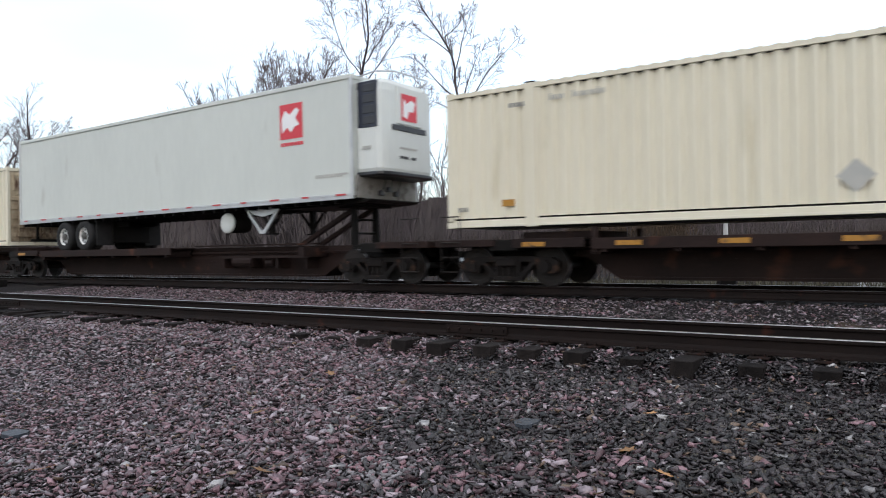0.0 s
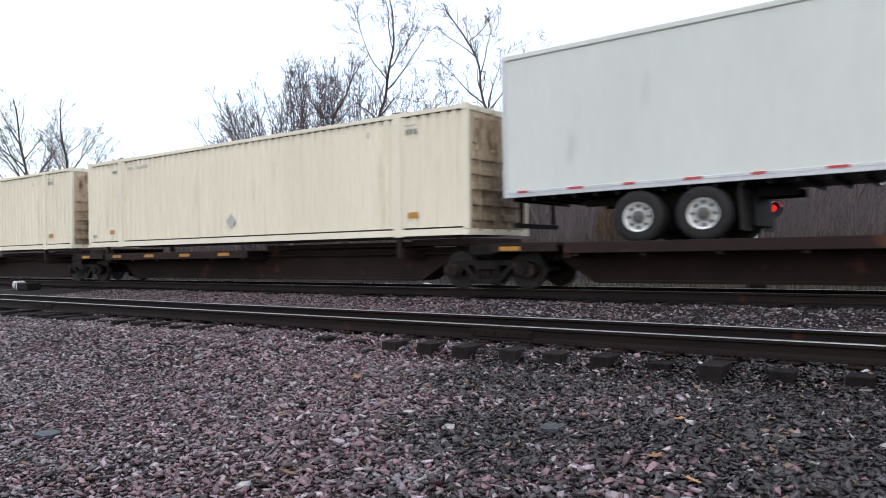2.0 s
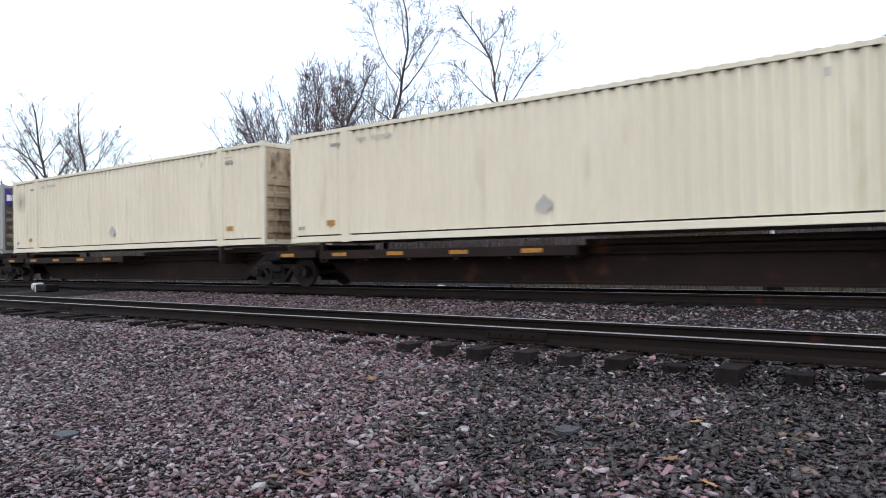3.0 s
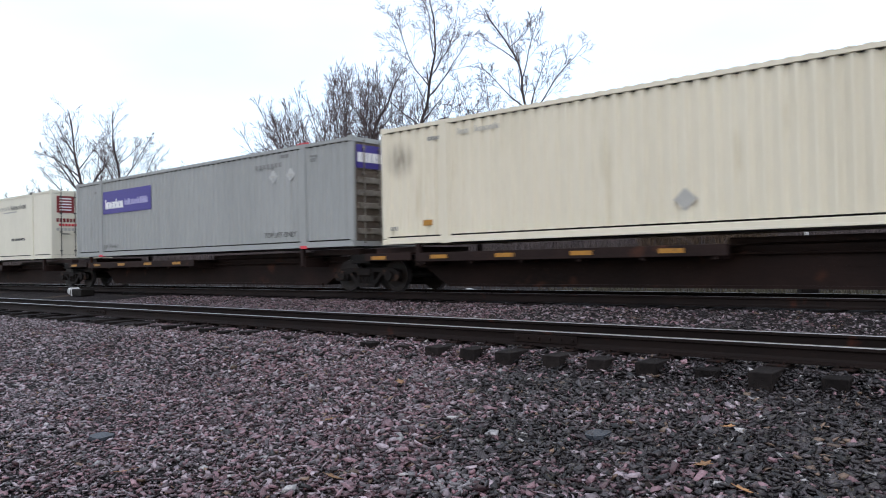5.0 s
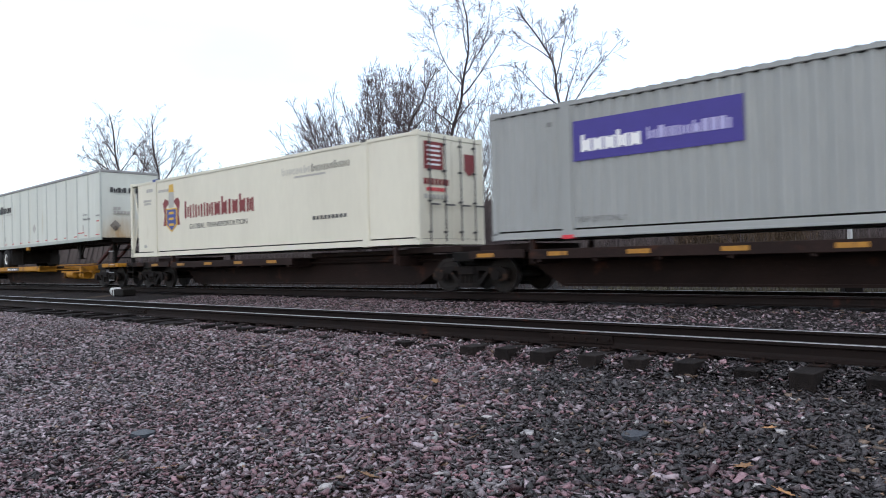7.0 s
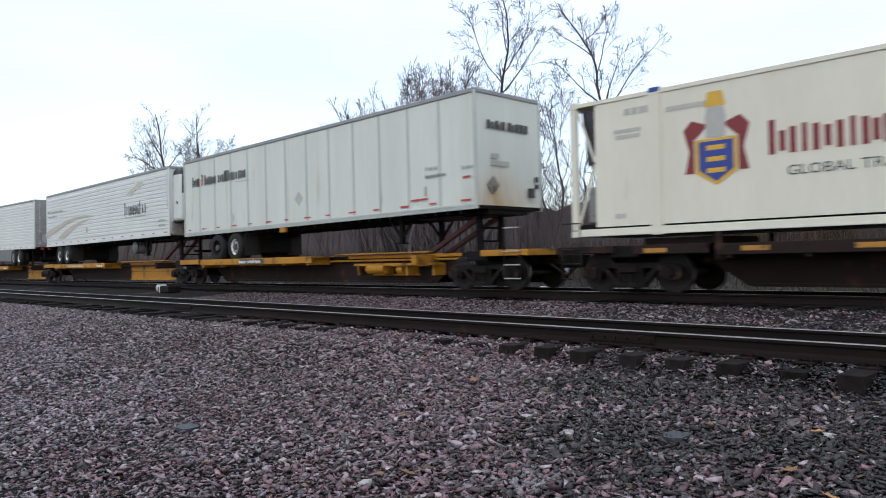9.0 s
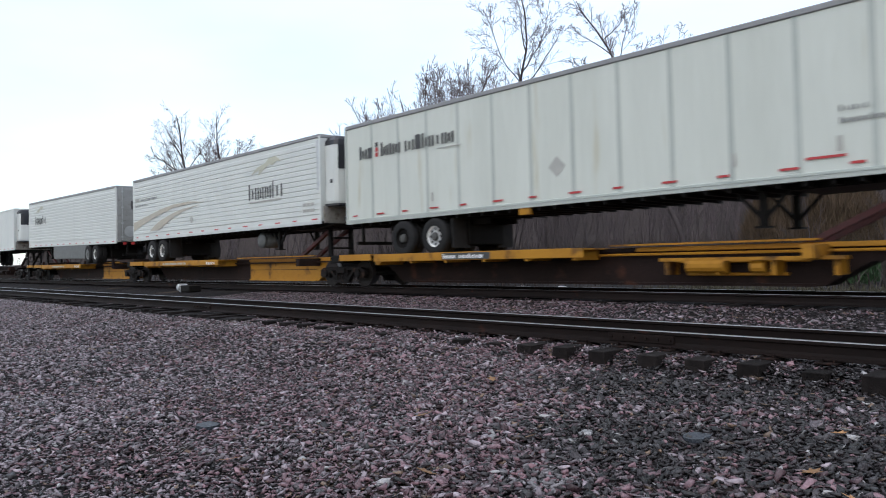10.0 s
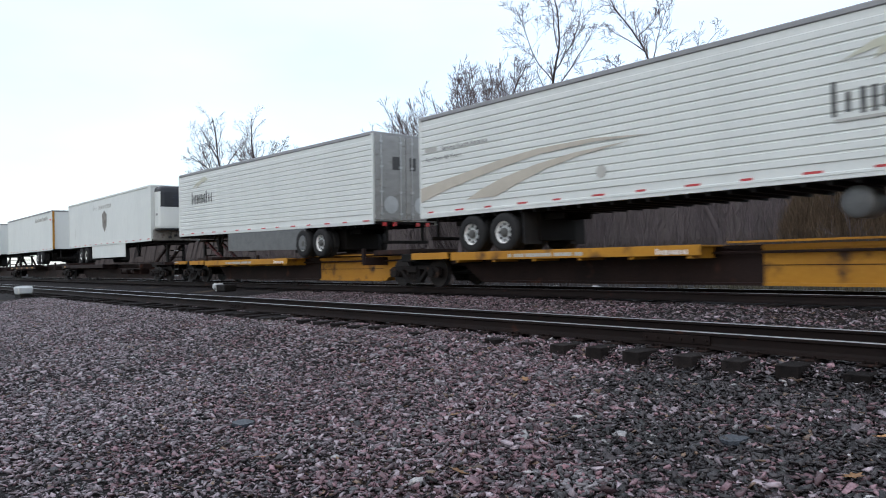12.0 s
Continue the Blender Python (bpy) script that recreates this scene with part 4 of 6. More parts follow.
    for x, way in ((xs[0], -1), (xs[-1], 1)):   # couplers, end platforms, ladders
        if not ends[0 if way < 0 else 1]:
            continue
        bm = bmesh.new()
        box(bm, min(x, x + way * 2.3), max(x, x + way * 2.3), -0.09, 0.09, 0.60, 0.76, 0.02)
        box(bm, min(x + way * 2.1, x + way * 2.45), max(x + way * 2.1, x + way * 2.45), -0.16, 0.16, 0.52, 0.86, 0.04)
        tube(bm, (x + way * 1.7, -0.45, 0.62), (x + way * 2.2, -0.35, 0.25), 0.03, seg=6)
        part("coupler", bm, GRIME, car, "black knuckle coupler with hose")
        bm = bmesh.new()
        box(bm, min(x + way * 0.2, x + way * 1.7), max(x + way * 0.2, x + way * 1.7), -1.32, 1.32, 0.84, 0.99, 0.01)
        part("end_platform", bm, paint, car, "painted end platform")
        lx = x + way * 1.25
        ladder = part("ladder", tube(tube(bmesh.new(), (lx - 0.24, -1.36, 0.30), (lx - 0.24, -1.36, 1.50), 0.010, seg=6), (lx + 0.24, -1.36, 0.30), (lx + 0.24, -1.36, 1.50), 0.010, seg=6), IRON, car, "steel grab-iron ladder")
        for z in (0.30, 0.62, 0.94, 1.50):
            part("rung", tube(bmesh.new(), (lx - 0.24, -1.365, z), (lx + 0.24, -1.365, z), 0.014, seg=6), ALU if yellow else IRON, ladder)
    for x, way in hitches:
        bm = bmesh.new()
        for s in (-1, 1):
            prism(bm, [(x - 0.10, 0.95), (x + 0.10, 0.95), (x + 0.06, 1.92), (x - 0.08, 1.92)], s * 0.42 - 0.05, s * 0.42 + 0.05)
            p = [(x - way * 2.1, 0.97), (x - way * 1.85, 0.97), (x + way * 0.02, 1.86), (x - way * 0.12, 1.92)]
            prism(bm, p, s * 0.36 - 0.06, s * 0.36 + 0.06, mi=1)
        box(bm, x - 0.45, x + 0.45, -0.55, 0.55, 1.90, 1.985, 0.02)
        for z in (1.25, 1.6):
            tube(bm, (x, -0.42, z), (x, 0.42, z), 0.03, seg=6)
        part("hitch_stand", bm, [GRIME, OXIDE if yellow else BROWN], car, "steel hitch stand under a trailer's nose")
    MOVERS.append((car, 0.0, FAR_Y, RAIL))
    return car


# ---------------------------------------------------------------- containers
L, W, H = 16.15, 2.60, 2.90


def corrugated(bm, x0, x1, z0, z1, y, depth=0.034, pitch=0.278):
    """A wall of pressed vertical waves, its outer face at y."""
    n = max(1, round((x1 - x0) / pitch))
    p, pts = (x1 - x0) / n, []
    for k in range(n):
        a = x0 + p * k
        pts += [(a, 0), (a + 0.36 * p, 0), (a + 0.5 * p, depth), (a + 0.86 * p, depth)]
    pts.append((x1, 0))
    lo = [bm.verts.new((a, y + d, z0)) for a, d in pts]
    hi = [bm.verts.new((a, y + d, z1)) for a, d in pts]
    for i in range(len(pts) - 1):
        bm.faces.new((lo[i], lo[i + 1], hi[i + 1], hi[i]))


def container(x, label, paint, end_paint, flat=False, open_frame=False, lift=0.0):
    c = thing("container", label, "container", "containers on the train")
    posts = (2.05, L - 2.05)
    bm = bmesh.new()                    # rails, posts and corner castings
    for y0 in (0.0, W - 0.10):
        box(bm, 0, L, y0, y0 + 0.10, 0.0, 0.155, 0.006)
        box(bm, 0, L, y0 - 0.004, y0 + 0.02, 0.0, 0.05, 0.004)
        box(bm, 0, L, y0 + 0.008, y0 + 0.09, H - 0.09, H, 0.006)
        for px in (0.08, L - 0.08):
            box(bm, px - 0.08, px + 0.08, y0, y0 + 0.10, 0, H, 0.01)
        for px in posts:
            box(bm, px - 0.13, px + 0.13, y0 - 0.012, y0 + 0.11, -0.02, H + 0.012, 0.008)
        for px in (0.09, L - 0.09):
            for z in (-0.012, H - 0.12):
                box(bm, px - 0.095, px + 0.095, y0 - 0.012 if y0 == 0 else y0 + 0.0, y0 + 0.11, z, z + (0.13 if z < 1 else 0.155), 0.01)
    for px in (0.0, L - 0.10):
        box(bm, px, px + 0.10, 0.05, W - 0.05, 0.0, 0.14)
        box(bm, px, px + 0.10, 0.05, W - 0.05, H - 0.12, H)
    part("frame", bm, paint, c)
    for y in (0.03, W - 0.03 - 0.034):
        for a, b in ((0.16, posts[0] - 0.13), (posts[0] + 0.13, posts[1] - 0.13), (posts[1] + 0.13, L - 0.16)):
            bm = bmesh.new()
            if open_frame and a < 1:
                box(bm, 0.62, posts[0] - 0.13, y, y + 0.04, 0.195, H - 0.09)
            elif flat:
                box(bm, a, b, y, y + 0.03, 0.195, H - 0.09)
            else:
                corrugated(bm, a, b, 0.195, H - 0.095, y, 0.034 if paint is GREY else 0.054)
            part("side_panel", bm, paint, c, "smooth side panel" if flat else "vertically corrugated side panel")
    bm = bmesh.new()
    box(bm, 0.09, L - 0.09, 0.02, W - 0.02, H - 0.05, H - 0.015)
    for k in range(int((L - 0.6) / 0.30)):
        if not flat:
            box(bm, 0.35 + 0.30 * k, 0.50 + 0.30 * k, 0.005, W - 0.005, H - 0.016, H + 0.012)
    part("roof", bm, paint, c)
    if not flat:
        # near-black pieces in the wave hollows stand for the roof rail's shade
        bm = bmesh.new()
        for a, b in ((0.16, posts[0] - 0.13), (posts[0] + 0.13, posts[1] - 0.13), (posts[1] + 0.13, L - 0.16)):
            n = max(1, round((b - a) / 0.278))
            for k in range(n):
                u = a + (b - a) * k / n
                box(bm, u + 0.14, u + 0.245, 0.026, 0.06, H - 0.111, H - 0.095)
        tagged(part("roof_rail_shade", bm, GRIME, c, "dark dashes standing for the shade under the roof rail"), kind="stuff")
    bm = bmesh.new()
    box(bm, 0.62 if open_frame else 0.02, 0.67 if open_frame else 0.06, 0.1, W - 0.1, 0.14, H - 0.1)
    part("front_wall", bm, paint, c)
    bm = bmesh.new()
    box(bm, 0.05, L - 0.05, 0.085, W - 0.085, 0.03, 0.26)
    part("floor", bm, GRIME, c)
    for k in (0, 1):                    # two doors with pressed ribs and lock rods
        y0 = 0.10 + k * (W / 2 - 0.09)
        bm = bmesh.new()
        box(bm, L - 0.06, L - 0.02, y0, y0 + W / 2 - 0.11, 0.15, H - 0.13, 0.006)
        ribs = [] if flat else [(y0 + 0.06, y0 + W / 2 - 0.18, 0.32 + 0.34 * r, 0.48 + 0.34 * r, 0.030) for r in range(5)] + \
            [(y0 + 0.10 + 0.36 * r, y0 + 0.22 + 0.36 * r, 2.05, H - 0.25, 0.014) for r in range(3)]
        door = part("door", bm, DOOR_GRIME if paint is GREY else end_paint, c, "ribbed steel door stained with rust" if end_paint is RUSTY else "ribbed steel door")
        for u0, u1, v0, v1, out in ribs:
            part("rib", box(bmesh.new(), L - 0.02, L + out, u0, u1, v0, v1, 0.012), end_paint, door)
        for r in (0.28, 0.86):
            bm = bmesh.new()
            tube(bm, (L + 0.05, y0 + r, 0.08), (L + 0.05, y0 + r, H - 0.06), 0.017, seg=8)
            for z in (0.3, 1.1, 1.9, 2.6):
                box(bm, L - 0.02, L + 0.07, y0 + r - 0.04, y0 + r + 0.04, z, z + 0.05, 0.006)
            box(bm, L + 0.05, L + 0.08, y0 + r, y0 + r + 0.34, 1.02, 1.06)
            part("lock_rod", bm, end_paint if not flat else INK, door)
    MOVERS.append((c, x, FACE, 1.82 + lift))
    return c


def diamond(c, x, z, s, mat, label=""):
    plate([(-s, 0), (0, -s), (s, 0), (0, s)], mat, c, on_side(x, z, 0.03), "placard", label)


def block(c, x, z, w, h, mat, label="", y=0.03, name="print"):
    plate([(0, 0), (w, 0), (w, h), (0, h)], mat, c, on_side(x, z, y), name, label)


def cream_marks(c, spot):
    bars([0.14, 0.14, -0.12, 0.14, 0.14, 0.14, 0.14], 0.14, FADED, c, on_side(2.48, 2.50, 0.03), label="faded unit number", hollow=0.035)
    bars([0.07, 0.07, 0.07, 0.07], 0.09, GREYINK, c, on_side(1.55, 2.46, 0.03), gap=0.35)
    block(c, 1.36, 0.42, 0.30, 0.14, REFLECT, "orange warning label", name="label_plate")
    block(c, L - 1.75, 0.42, 0.30, 0.14, REFLECT, "orange warning label", name="label_plate")
    bars([0.08, 0.08, 0.08], 0.11, GREYINK, c, on_side(L - 1.78, 2.40, 0.03), gap=0.35)
    block(c, L - 1.82, 2.42 + 0.16, 0.34, 0.03, FADED)
    block(c, L - 3.0, 2.42, 0.06, 0.16, FADED)
    bars([0.05, 0.05, 0.05], 0.12, GREYINK, c, on_side(0.28, 0.34, 0.03), gap=0.3)
    diamond(c, 7.85, 0.62, spot, FADED, "weathered placard holder")
    for px in (2.05, L - 2.05):
        part("lift_pocket", box(bmesh.new(), px - 0.12, px + 0.12, -0.005, 0.10, H + 0.006, H + 0.045, 0.01), GRIME, c, "dark lifting fitting on the roof rail")


CREAM_LABEL = "cream corrugated intermodal container on a brown rail car"
BODIES = {}
for key, x, spot, end in (("first", 49.84, 0.28, RUSTY), ("second", 14.00, 0.22, RUSTY), ("third", -3.30, 0.22, RUSTY)):
    BODIES[key] = container(x, CREAM_LABEL + (", sooty side" if key == "third" else ", rusty doors"), CREAM_SOOTY if key == "third" else CREAM, end, lift=0.05 if key == "first" else 0.0)
    cream_marks(BODIES[key], spot)

grey = container(-20.50, "grey corrugated intermodal container with a purple logo panel", GREY, ENDGREY)
block(grey, 2.22, 1.60, 3.58, 0.85, PURPLE, "purple logo panel")
bars([0.24, 0.24, 0.24, 0.26, 0.24], 0.36, PRINT_WHITE, grey, on_side(2.42, 1.78, 0.022), label="white wordmark in plain bars", gap=0.10, hollow=0.085)
bars([0.20, 0.13, 0.06, 0.08, 0.06, 0.20, 0.14, 0.13, 0.13, 0.13, 0.06], 0.24, LILAC, grey, on_side(3.92, 1.86, 0.022), label="pale violet wordmark in plain bars", gap=0.14, hollow=0.05)
for px in (12.75, 13.55):
    diamond(grey, px, 2.12, 0.20, WORN_WHITE, "worn white placard")
    block(grey, px - 0.10, 2.09, 0.2, 0.05, FADED, y=0.024)
bars([0.12] * 7, 0.13, GREYINK, grey, on_side(11.9, 2.38, 0.03), gap=0.5)
bars([0.2, 0.14], 0.10, GREYINK, grey, on_side(13.1, 2.62, 0.03))
bars([0.3], 0.05, GREYINK, grey, on_side(14.40, 2.52, 0.03))
bars([0.1, 0.1], 0.10, GREYINK, grey, on_side(14.42, 2.38, 0.03))
block(grey, 1.55, 2.42, 0.14, 0.10, GREYINK)
letters("TOP LIFT ONLY", 0.21, INK, grey, on_side(12.3, 0.34, 0.03), stretch=1.0)
letters("TOP LIFT ONLY", 0.17, GREYINK, grey, on_side(2.25, 0.31, 0.03))
for px in (2.05, L - 2.05):
    part("lift_casting", box(bmesh.new(), px - 0.14, px + 0.14, -0.016, 0.10, -0.03, 0.06, 0.006), RED, grey, "red-painted lift casting")
    if px > 3:
        part("lift_casting", box(bmesh.new(), px - 0.22, px + 0.22, -0.012, 0.10, H + 0.008, H + 0.05, 0.01), RED, grey, "red-painted lift casting")
plate([(0, 0), (1.0, 0), (1.0, 0.62), (0, 0.62)], PURPLE, grey, on_end(L + 0.012, 0.12, 2.08), "print", "purple door panel")
plate([(0, 0), (1.0, 0), (1.0, 0.62), (0, 0.62)], PURPLE, grey, on_end(L + 0.012, 1.32, 2.08), "print", "purple door panel")
bars([0.16, 0.16, 0.16, 0.16, 0.16], 0.26, PRINT_WHITE, grey, on_end(L + 0.018, 0.16, 2.24), gap=0.08)

ivory = container(-39.00, "ivory refrigerated container with maroon wordmark and crest", IVORY, IVORY, flat=True, open_frame=True)
bars([0.48, 0.09, 0.50, 0.09, 0.44, 0.36, 0.36, 0.14, 0.34, 0.36, 0.40], 0.62, MAROON, ivory, on_side(4.28, 1.32, 0.03), label="maroon wordmark in plain bars", gap=0.14, hollow=0.12)
letters("GLOBAL TRANSPORTATION", 0.25, INK, ivory, on_side(4.58, 0.93, 0.03), stretch=1.17)
plate([(-0.34, -0.25), (0, -0.46), (0.34, -0.25), (0.34, 0.28), (-0.34, 0.28)], GOLD, ivory, on_side(3.30, 1.42, 0.03) @ Matrix.Scale(1.2, 4), "crest", "gold shield of the crest")
plate([(-0.28, -0.21), (0, -0.40), (0.28, -0.21), (0.28, 0.24), (-0.28, 0.24)], BLUE, ivory, on_side(3.30, 1.42, 0.026) @ Matrix.Scale(1.2, 4), "crest", "blue shield of the crest")
for z in (0.98, 1.16, 1.34):
    block(ivory, 3.12, z * 1.2 - 0.07, 0.36, 0.09, GOLD, y=0.022)
for s in (-1, 1):
    plate([(s * 0.36, -0.25), (s * 0.52, -0.25), (s * 0.44, 0.10), (s * 0.54, 0.45), (s * 0.40, 0.60), (s * 0.12, 0.50), (s * 0.36, 0.28)][::s], MAROON, ivory, on_side(3.30, 1.42, 0.03) @ Matrix.Scale(1.2, 4), "crest", "maroon supporter of the crest")
plate([(-0.16, 0.30), (0.16, 0.30), (0.17, 0.62), (0.13, 0.78), (-0.13, 0.78), (-0.17, 0.62)], FADED, ivory, on_side(3.30, 1.42, 0.028) @ Matrix.Scale(1.2, 4), "crest", "grey helmet of the crest")
plate([(-0.17, 0.78), (0.17, 0.78), (0.12, 1.02), (-0.12, 1.02)], GOLD, ivory, on_side(3.30, 1.42, 0.03) @ Matrix.Scale(1.2, 4), "crest", "gold crown of the crest")
bars([0.28] * 4, 0.24, FADED, ivory, on_side(10.28, 2.28, 0.03), gap=0.35, hollow=0.05)
bars([0.28] * 5, 0.24, INK, ivory, on_side(11.75, 2.28, 0.03), label="black wordmark in plain bars", gap=0.3, hollow=0.05)
bars([0.06] * 20, 0.06, FADED, ivory, on_side(10.9, 2.16, 0.03))
bars([0.12] * 9, 0.11, INK, ivory, on_side(11.76, 0.86, 0.03), gap=0.5, label="small black line of print in bars")
bars([0.08] * 9, 0.10, FADED, ivory, on_side(2.3, 2.40, 0.03))
bars([0.14, 0.14, 0.2], 0.13, FADED, ivory, on_side(1.35, 2.48, 0.03))
bars([0.06] * 8, 0.08, FADED, ivory, on_side(1.1, 2.12, 0.03))
bars([0.06] * 7, 0.08, FADED, ivory, on_side(1.15, 2.00, 0.03))
bars([0.06] * 3, 0.10, FADED, ivory, on_side(1.1, 0.35, 0.03))
plate([(0, 0), (0.72, 0), (0.72, 0.72), (0, 0.72)], MAROON, ivory, on_end(L - 0.01, 0.22, 1.95), "print", "maroon notice on the door")
for k in range(5):
    plate([(0, 0), (0.5, 0), (0.5, 0.05), (0, 0.05)], PRINT_WHITE, ivory, on_end(L - 0.003, 0.33, 2.05 + 0.12 * k), "print")
bars([0.1] * 7, 0.16, MAROON, ivory, on_end(L - 0.01, 0.2, 1.55), gap=0.25)
bars([0.1] * 6, 0.10, RED, ivory, on_end(L - 0.01, 0.3, 1.38), gap=0.3)
bars([0.12] * 6, 0.12, FADED, ivory, on_end(L - 0.01, 0.2, 1.18), gap=0.3)
plate([(-0.2, -0.2), (0, -0.34), (0.2, -0.2), (0.2, 0.25), (-0.2, 0.25)], MAROON, ivory, on_end(L - 0.01, 2.0, 2.2), "print", "maroon crest on the door")
bm = bmesh.new()                        # refrigeration unit inside the open end frame
box(bm, 0.20, 0.61, 0.35, 2.25, 0.30, 1.1, 0.03)
box(bm, 0.28, 0.61, 0.35, 2.25, 1.5, 2.5, 0.03)
part("cooling_unit", bm, STEEL, ivory, "grey cooling unit in the open end frame")
bm = bmesh.new()
prism(bm, [(0.34, 1.55), (0.60, 1.55), (0.60, 2.75), (0.22, 2.75)], 0.16, 0.22)
part("hose", bm, BLACK, ivory, "black hanging cover in the open end")
bm = bmesh.new()
tube(bm, (0.16, 0.06, 0.24), (0.60, 0.06, 1.55), 0.03, seg=8)
tube(bm, (0.16, 0.06, 2.75), (0.60, 0.06, 1.60), 0.03, seg=8)
part("brace", bm, IVORY, ivory)
bm = bmesh.new()
box(bm, 1.93, 2.17, -0.018, 0.10, H - 0.06, H + 0.04, 0.01)
part("lift_casting", bm, BLUE, ivory, "dark blue lift casting")
bm = bmesh.new()
box(bm, L - 2.17, L - 1.93, -0.018, 0.10, H - 0.06, H + 0.03, 0.01)
part("lift_casting", bm, INK, ivory, "dark lift casting")


# ---------------------------------------------------------------- trailers
def wheel_meshes():
    t = lathe(bmesh.new(), [(0.29, -0.13), (0.40, -0.14), (0.475, -0.12), (0.50, -0.08), (0.50, 0.08), (0.475, 0.12), (0.40, 0.14), (0.29, 0.13), (0.29, -0.13)], 26, caps=False)
    r = lathe(bmesh.new(), [(0.305, -0.125), (0.30, -0.10), (0.275, -0.095), (0.255, -0.06), (0.15, -0.045), (0.12, -0.06), (0.11, -0.12), (0.06, -0.135), (0.004, -0.137)], 22, caps=False)
    for k in range(8):
        a = 2 * math.pi * k / 8
        tube(r, (0.205 * math.cos(a), -0.062, 0.205 * math.sin(a)), (0.205 * math.cos(a), -0.02, 0.205 * math.sin(a)), 0.036, seg=8, mi=1)
    for f in r.faces:
        m = f.calc_center_median()
        if math.hypot(m.x, m.z) < 0.245 and f.material_index == 0:
            f.material_index = 2 if math.hypot(m.x, m.z) < 0.125 else 3
    return shell("tyre", t, RUBBER, True), shell("rim", r, [RIM, GRIME, HUB, WORN_WHITE])


TYRE, RIM_MESH = wheel_meshes()
RUST_RIM = RIM_MESH.copy()
RUST_RIM.materials[0] = RUST_RIM.materials[3] = GRIME


INNER = shell("inner_tyre", lathe(bmesh.new(), [(0.46, -0.12), (0.49, -0.08), (0.49, 0.08), (0.46, 0.12)], 20), RUBBER)
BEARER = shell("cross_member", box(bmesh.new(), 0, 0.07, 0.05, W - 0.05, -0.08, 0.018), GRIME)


def trailer(x, label, paint, axles, nose=1, ribs=0, flutes=0, roof=ROOFGREY, height=2.93, rail_mat=None, z=2.57, tilt=0.0, skirt=None, dark_first=False, tape=0.11):
    """A highway van trailer; axles: x of its wheels; nose: +1 when its front faces the engine."""
    t = thing("trailer", label, "trailer", "trailers on the train")
    LT = 16.05
    bm = bmesh.new()
    box(bm, 0.03, LT - 0.03, 0.03, W - 0.03, 0.10, height - 0.06)
    for k in range(1, ribs):
        q = 0.1 + (LT - 0.2) * k / ribs
        part("panel_seam", box(bmesh.new(), q - 0.05, q + 0.05, 0.018, 0.032, 0.14, height - 0.07, 0.004), SEAM, t, "grey riveted panel seam")
    part("body", bm, paint, t)
    if flutes:
        d = (height - 0.55) / flutes * 0.30
        flute = shell("flute", prism(bmesh.new(), [(0.031, -d * 1.5), (0.008, -d * 1.15), (0.008, d * 1.15), (0.031, d * 1.5)], 0.05, LT - 0.05, "x"), paint)
        for k in range(flutes):
            part("flute", flute, None, t, at=pose(0, 0, 0.30 + (height - 0.55) * (k + 0.5) / flutes))
    bm = bmesh.new()
    box(bm, 0, LT, 0.0, W, height - 0.12, height, 0.02)
    part("roof", bm, roof, t, "grey roof rail" if roof is ROOFGREY else "")
    bm = bmesh.new()
    for y in (0.0, W - 0.05):
        box(bm, 0, LT, y, y + 0.05, 0.0, 0.14, 0.006)
        box(bm, 0, LT, y - 0.012 if y == 0 else y + 0.012, y + 0.05, 0.085, 0.105)
        for px in (0.0, LT - 0.09):
            box(bm, px, px + 0.09, y - 0.006 if y == 0 else y, y + 0.056, 0, height - 0.06, 0.01)
    part("bottom_rail", bm, rail_mat or ALU, t, "bare metal lower rail and corner posts")
    if tape:
        front = -0.019 if tape < 0.14 else 0.0
        for k in range(14):
            q = 0.35 + k * (LT - 0.9) / 13
            bm = bmesh.new()
            box(bm, q, q + (0.34 if k % 2 else 0.24), front, front + 0.006, tape - 0.023, tape + 0.023)
            part("reflector", bm, REDTAPE, t, "red reflective strip")
    bm = bmesh.new()                       # floor bearers, slider rails and gear under the floor, and a wheel-shade fill
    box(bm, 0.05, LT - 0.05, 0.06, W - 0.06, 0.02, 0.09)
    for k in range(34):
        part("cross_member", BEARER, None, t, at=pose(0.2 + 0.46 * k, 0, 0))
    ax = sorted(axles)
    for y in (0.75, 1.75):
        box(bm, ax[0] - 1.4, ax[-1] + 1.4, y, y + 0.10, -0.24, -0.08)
    # solid dark block added in place of the shade behind the wheels
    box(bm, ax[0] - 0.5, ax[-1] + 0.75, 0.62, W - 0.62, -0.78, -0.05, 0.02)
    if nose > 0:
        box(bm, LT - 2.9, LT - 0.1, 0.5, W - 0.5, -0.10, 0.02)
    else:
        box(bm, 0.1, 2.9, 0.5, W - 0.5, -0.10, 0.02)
    part("underbody", bm, GRIME, t, "black floor bearers and a dark fill for the shade behind the wheels")
    for i, a in enumerate(ax):
        for y, f in ((0.14, 0), (W - 0.14, 180)):
            tyre = part("wheel", TYRE, None, t, "black tyre on a pale rim", at=pose(a, y, -0.53, 0, 0, f))
            part("rim", RUST_RIM if dark_first and i == 0 else RIM_MESH, None, tyre)
        bm = bmesh.new()
        tube(bm, (a, 0.25, -0.53), (a, W - 0.25, -0.53), 0.065, seg=10)
        for y in (0.78, 1.78):
            prism(bm, [(a - 0.35, -0.24), (a + 0.35, -0.24), (a + 0.10, -0.50), (a - 0.10, -0.50)], y, y + 0.05)
        part("axle", bm, GRIME, t)
        for y in (0.40, W - 0.40):
            part("inner_tyre", INNER, None, t, at=pose(a, y, -0.53))
    tail = 0.0 if nose > 0 else LT
    bm = bmesh.new()
    s = 1 if nose > 0 else -1
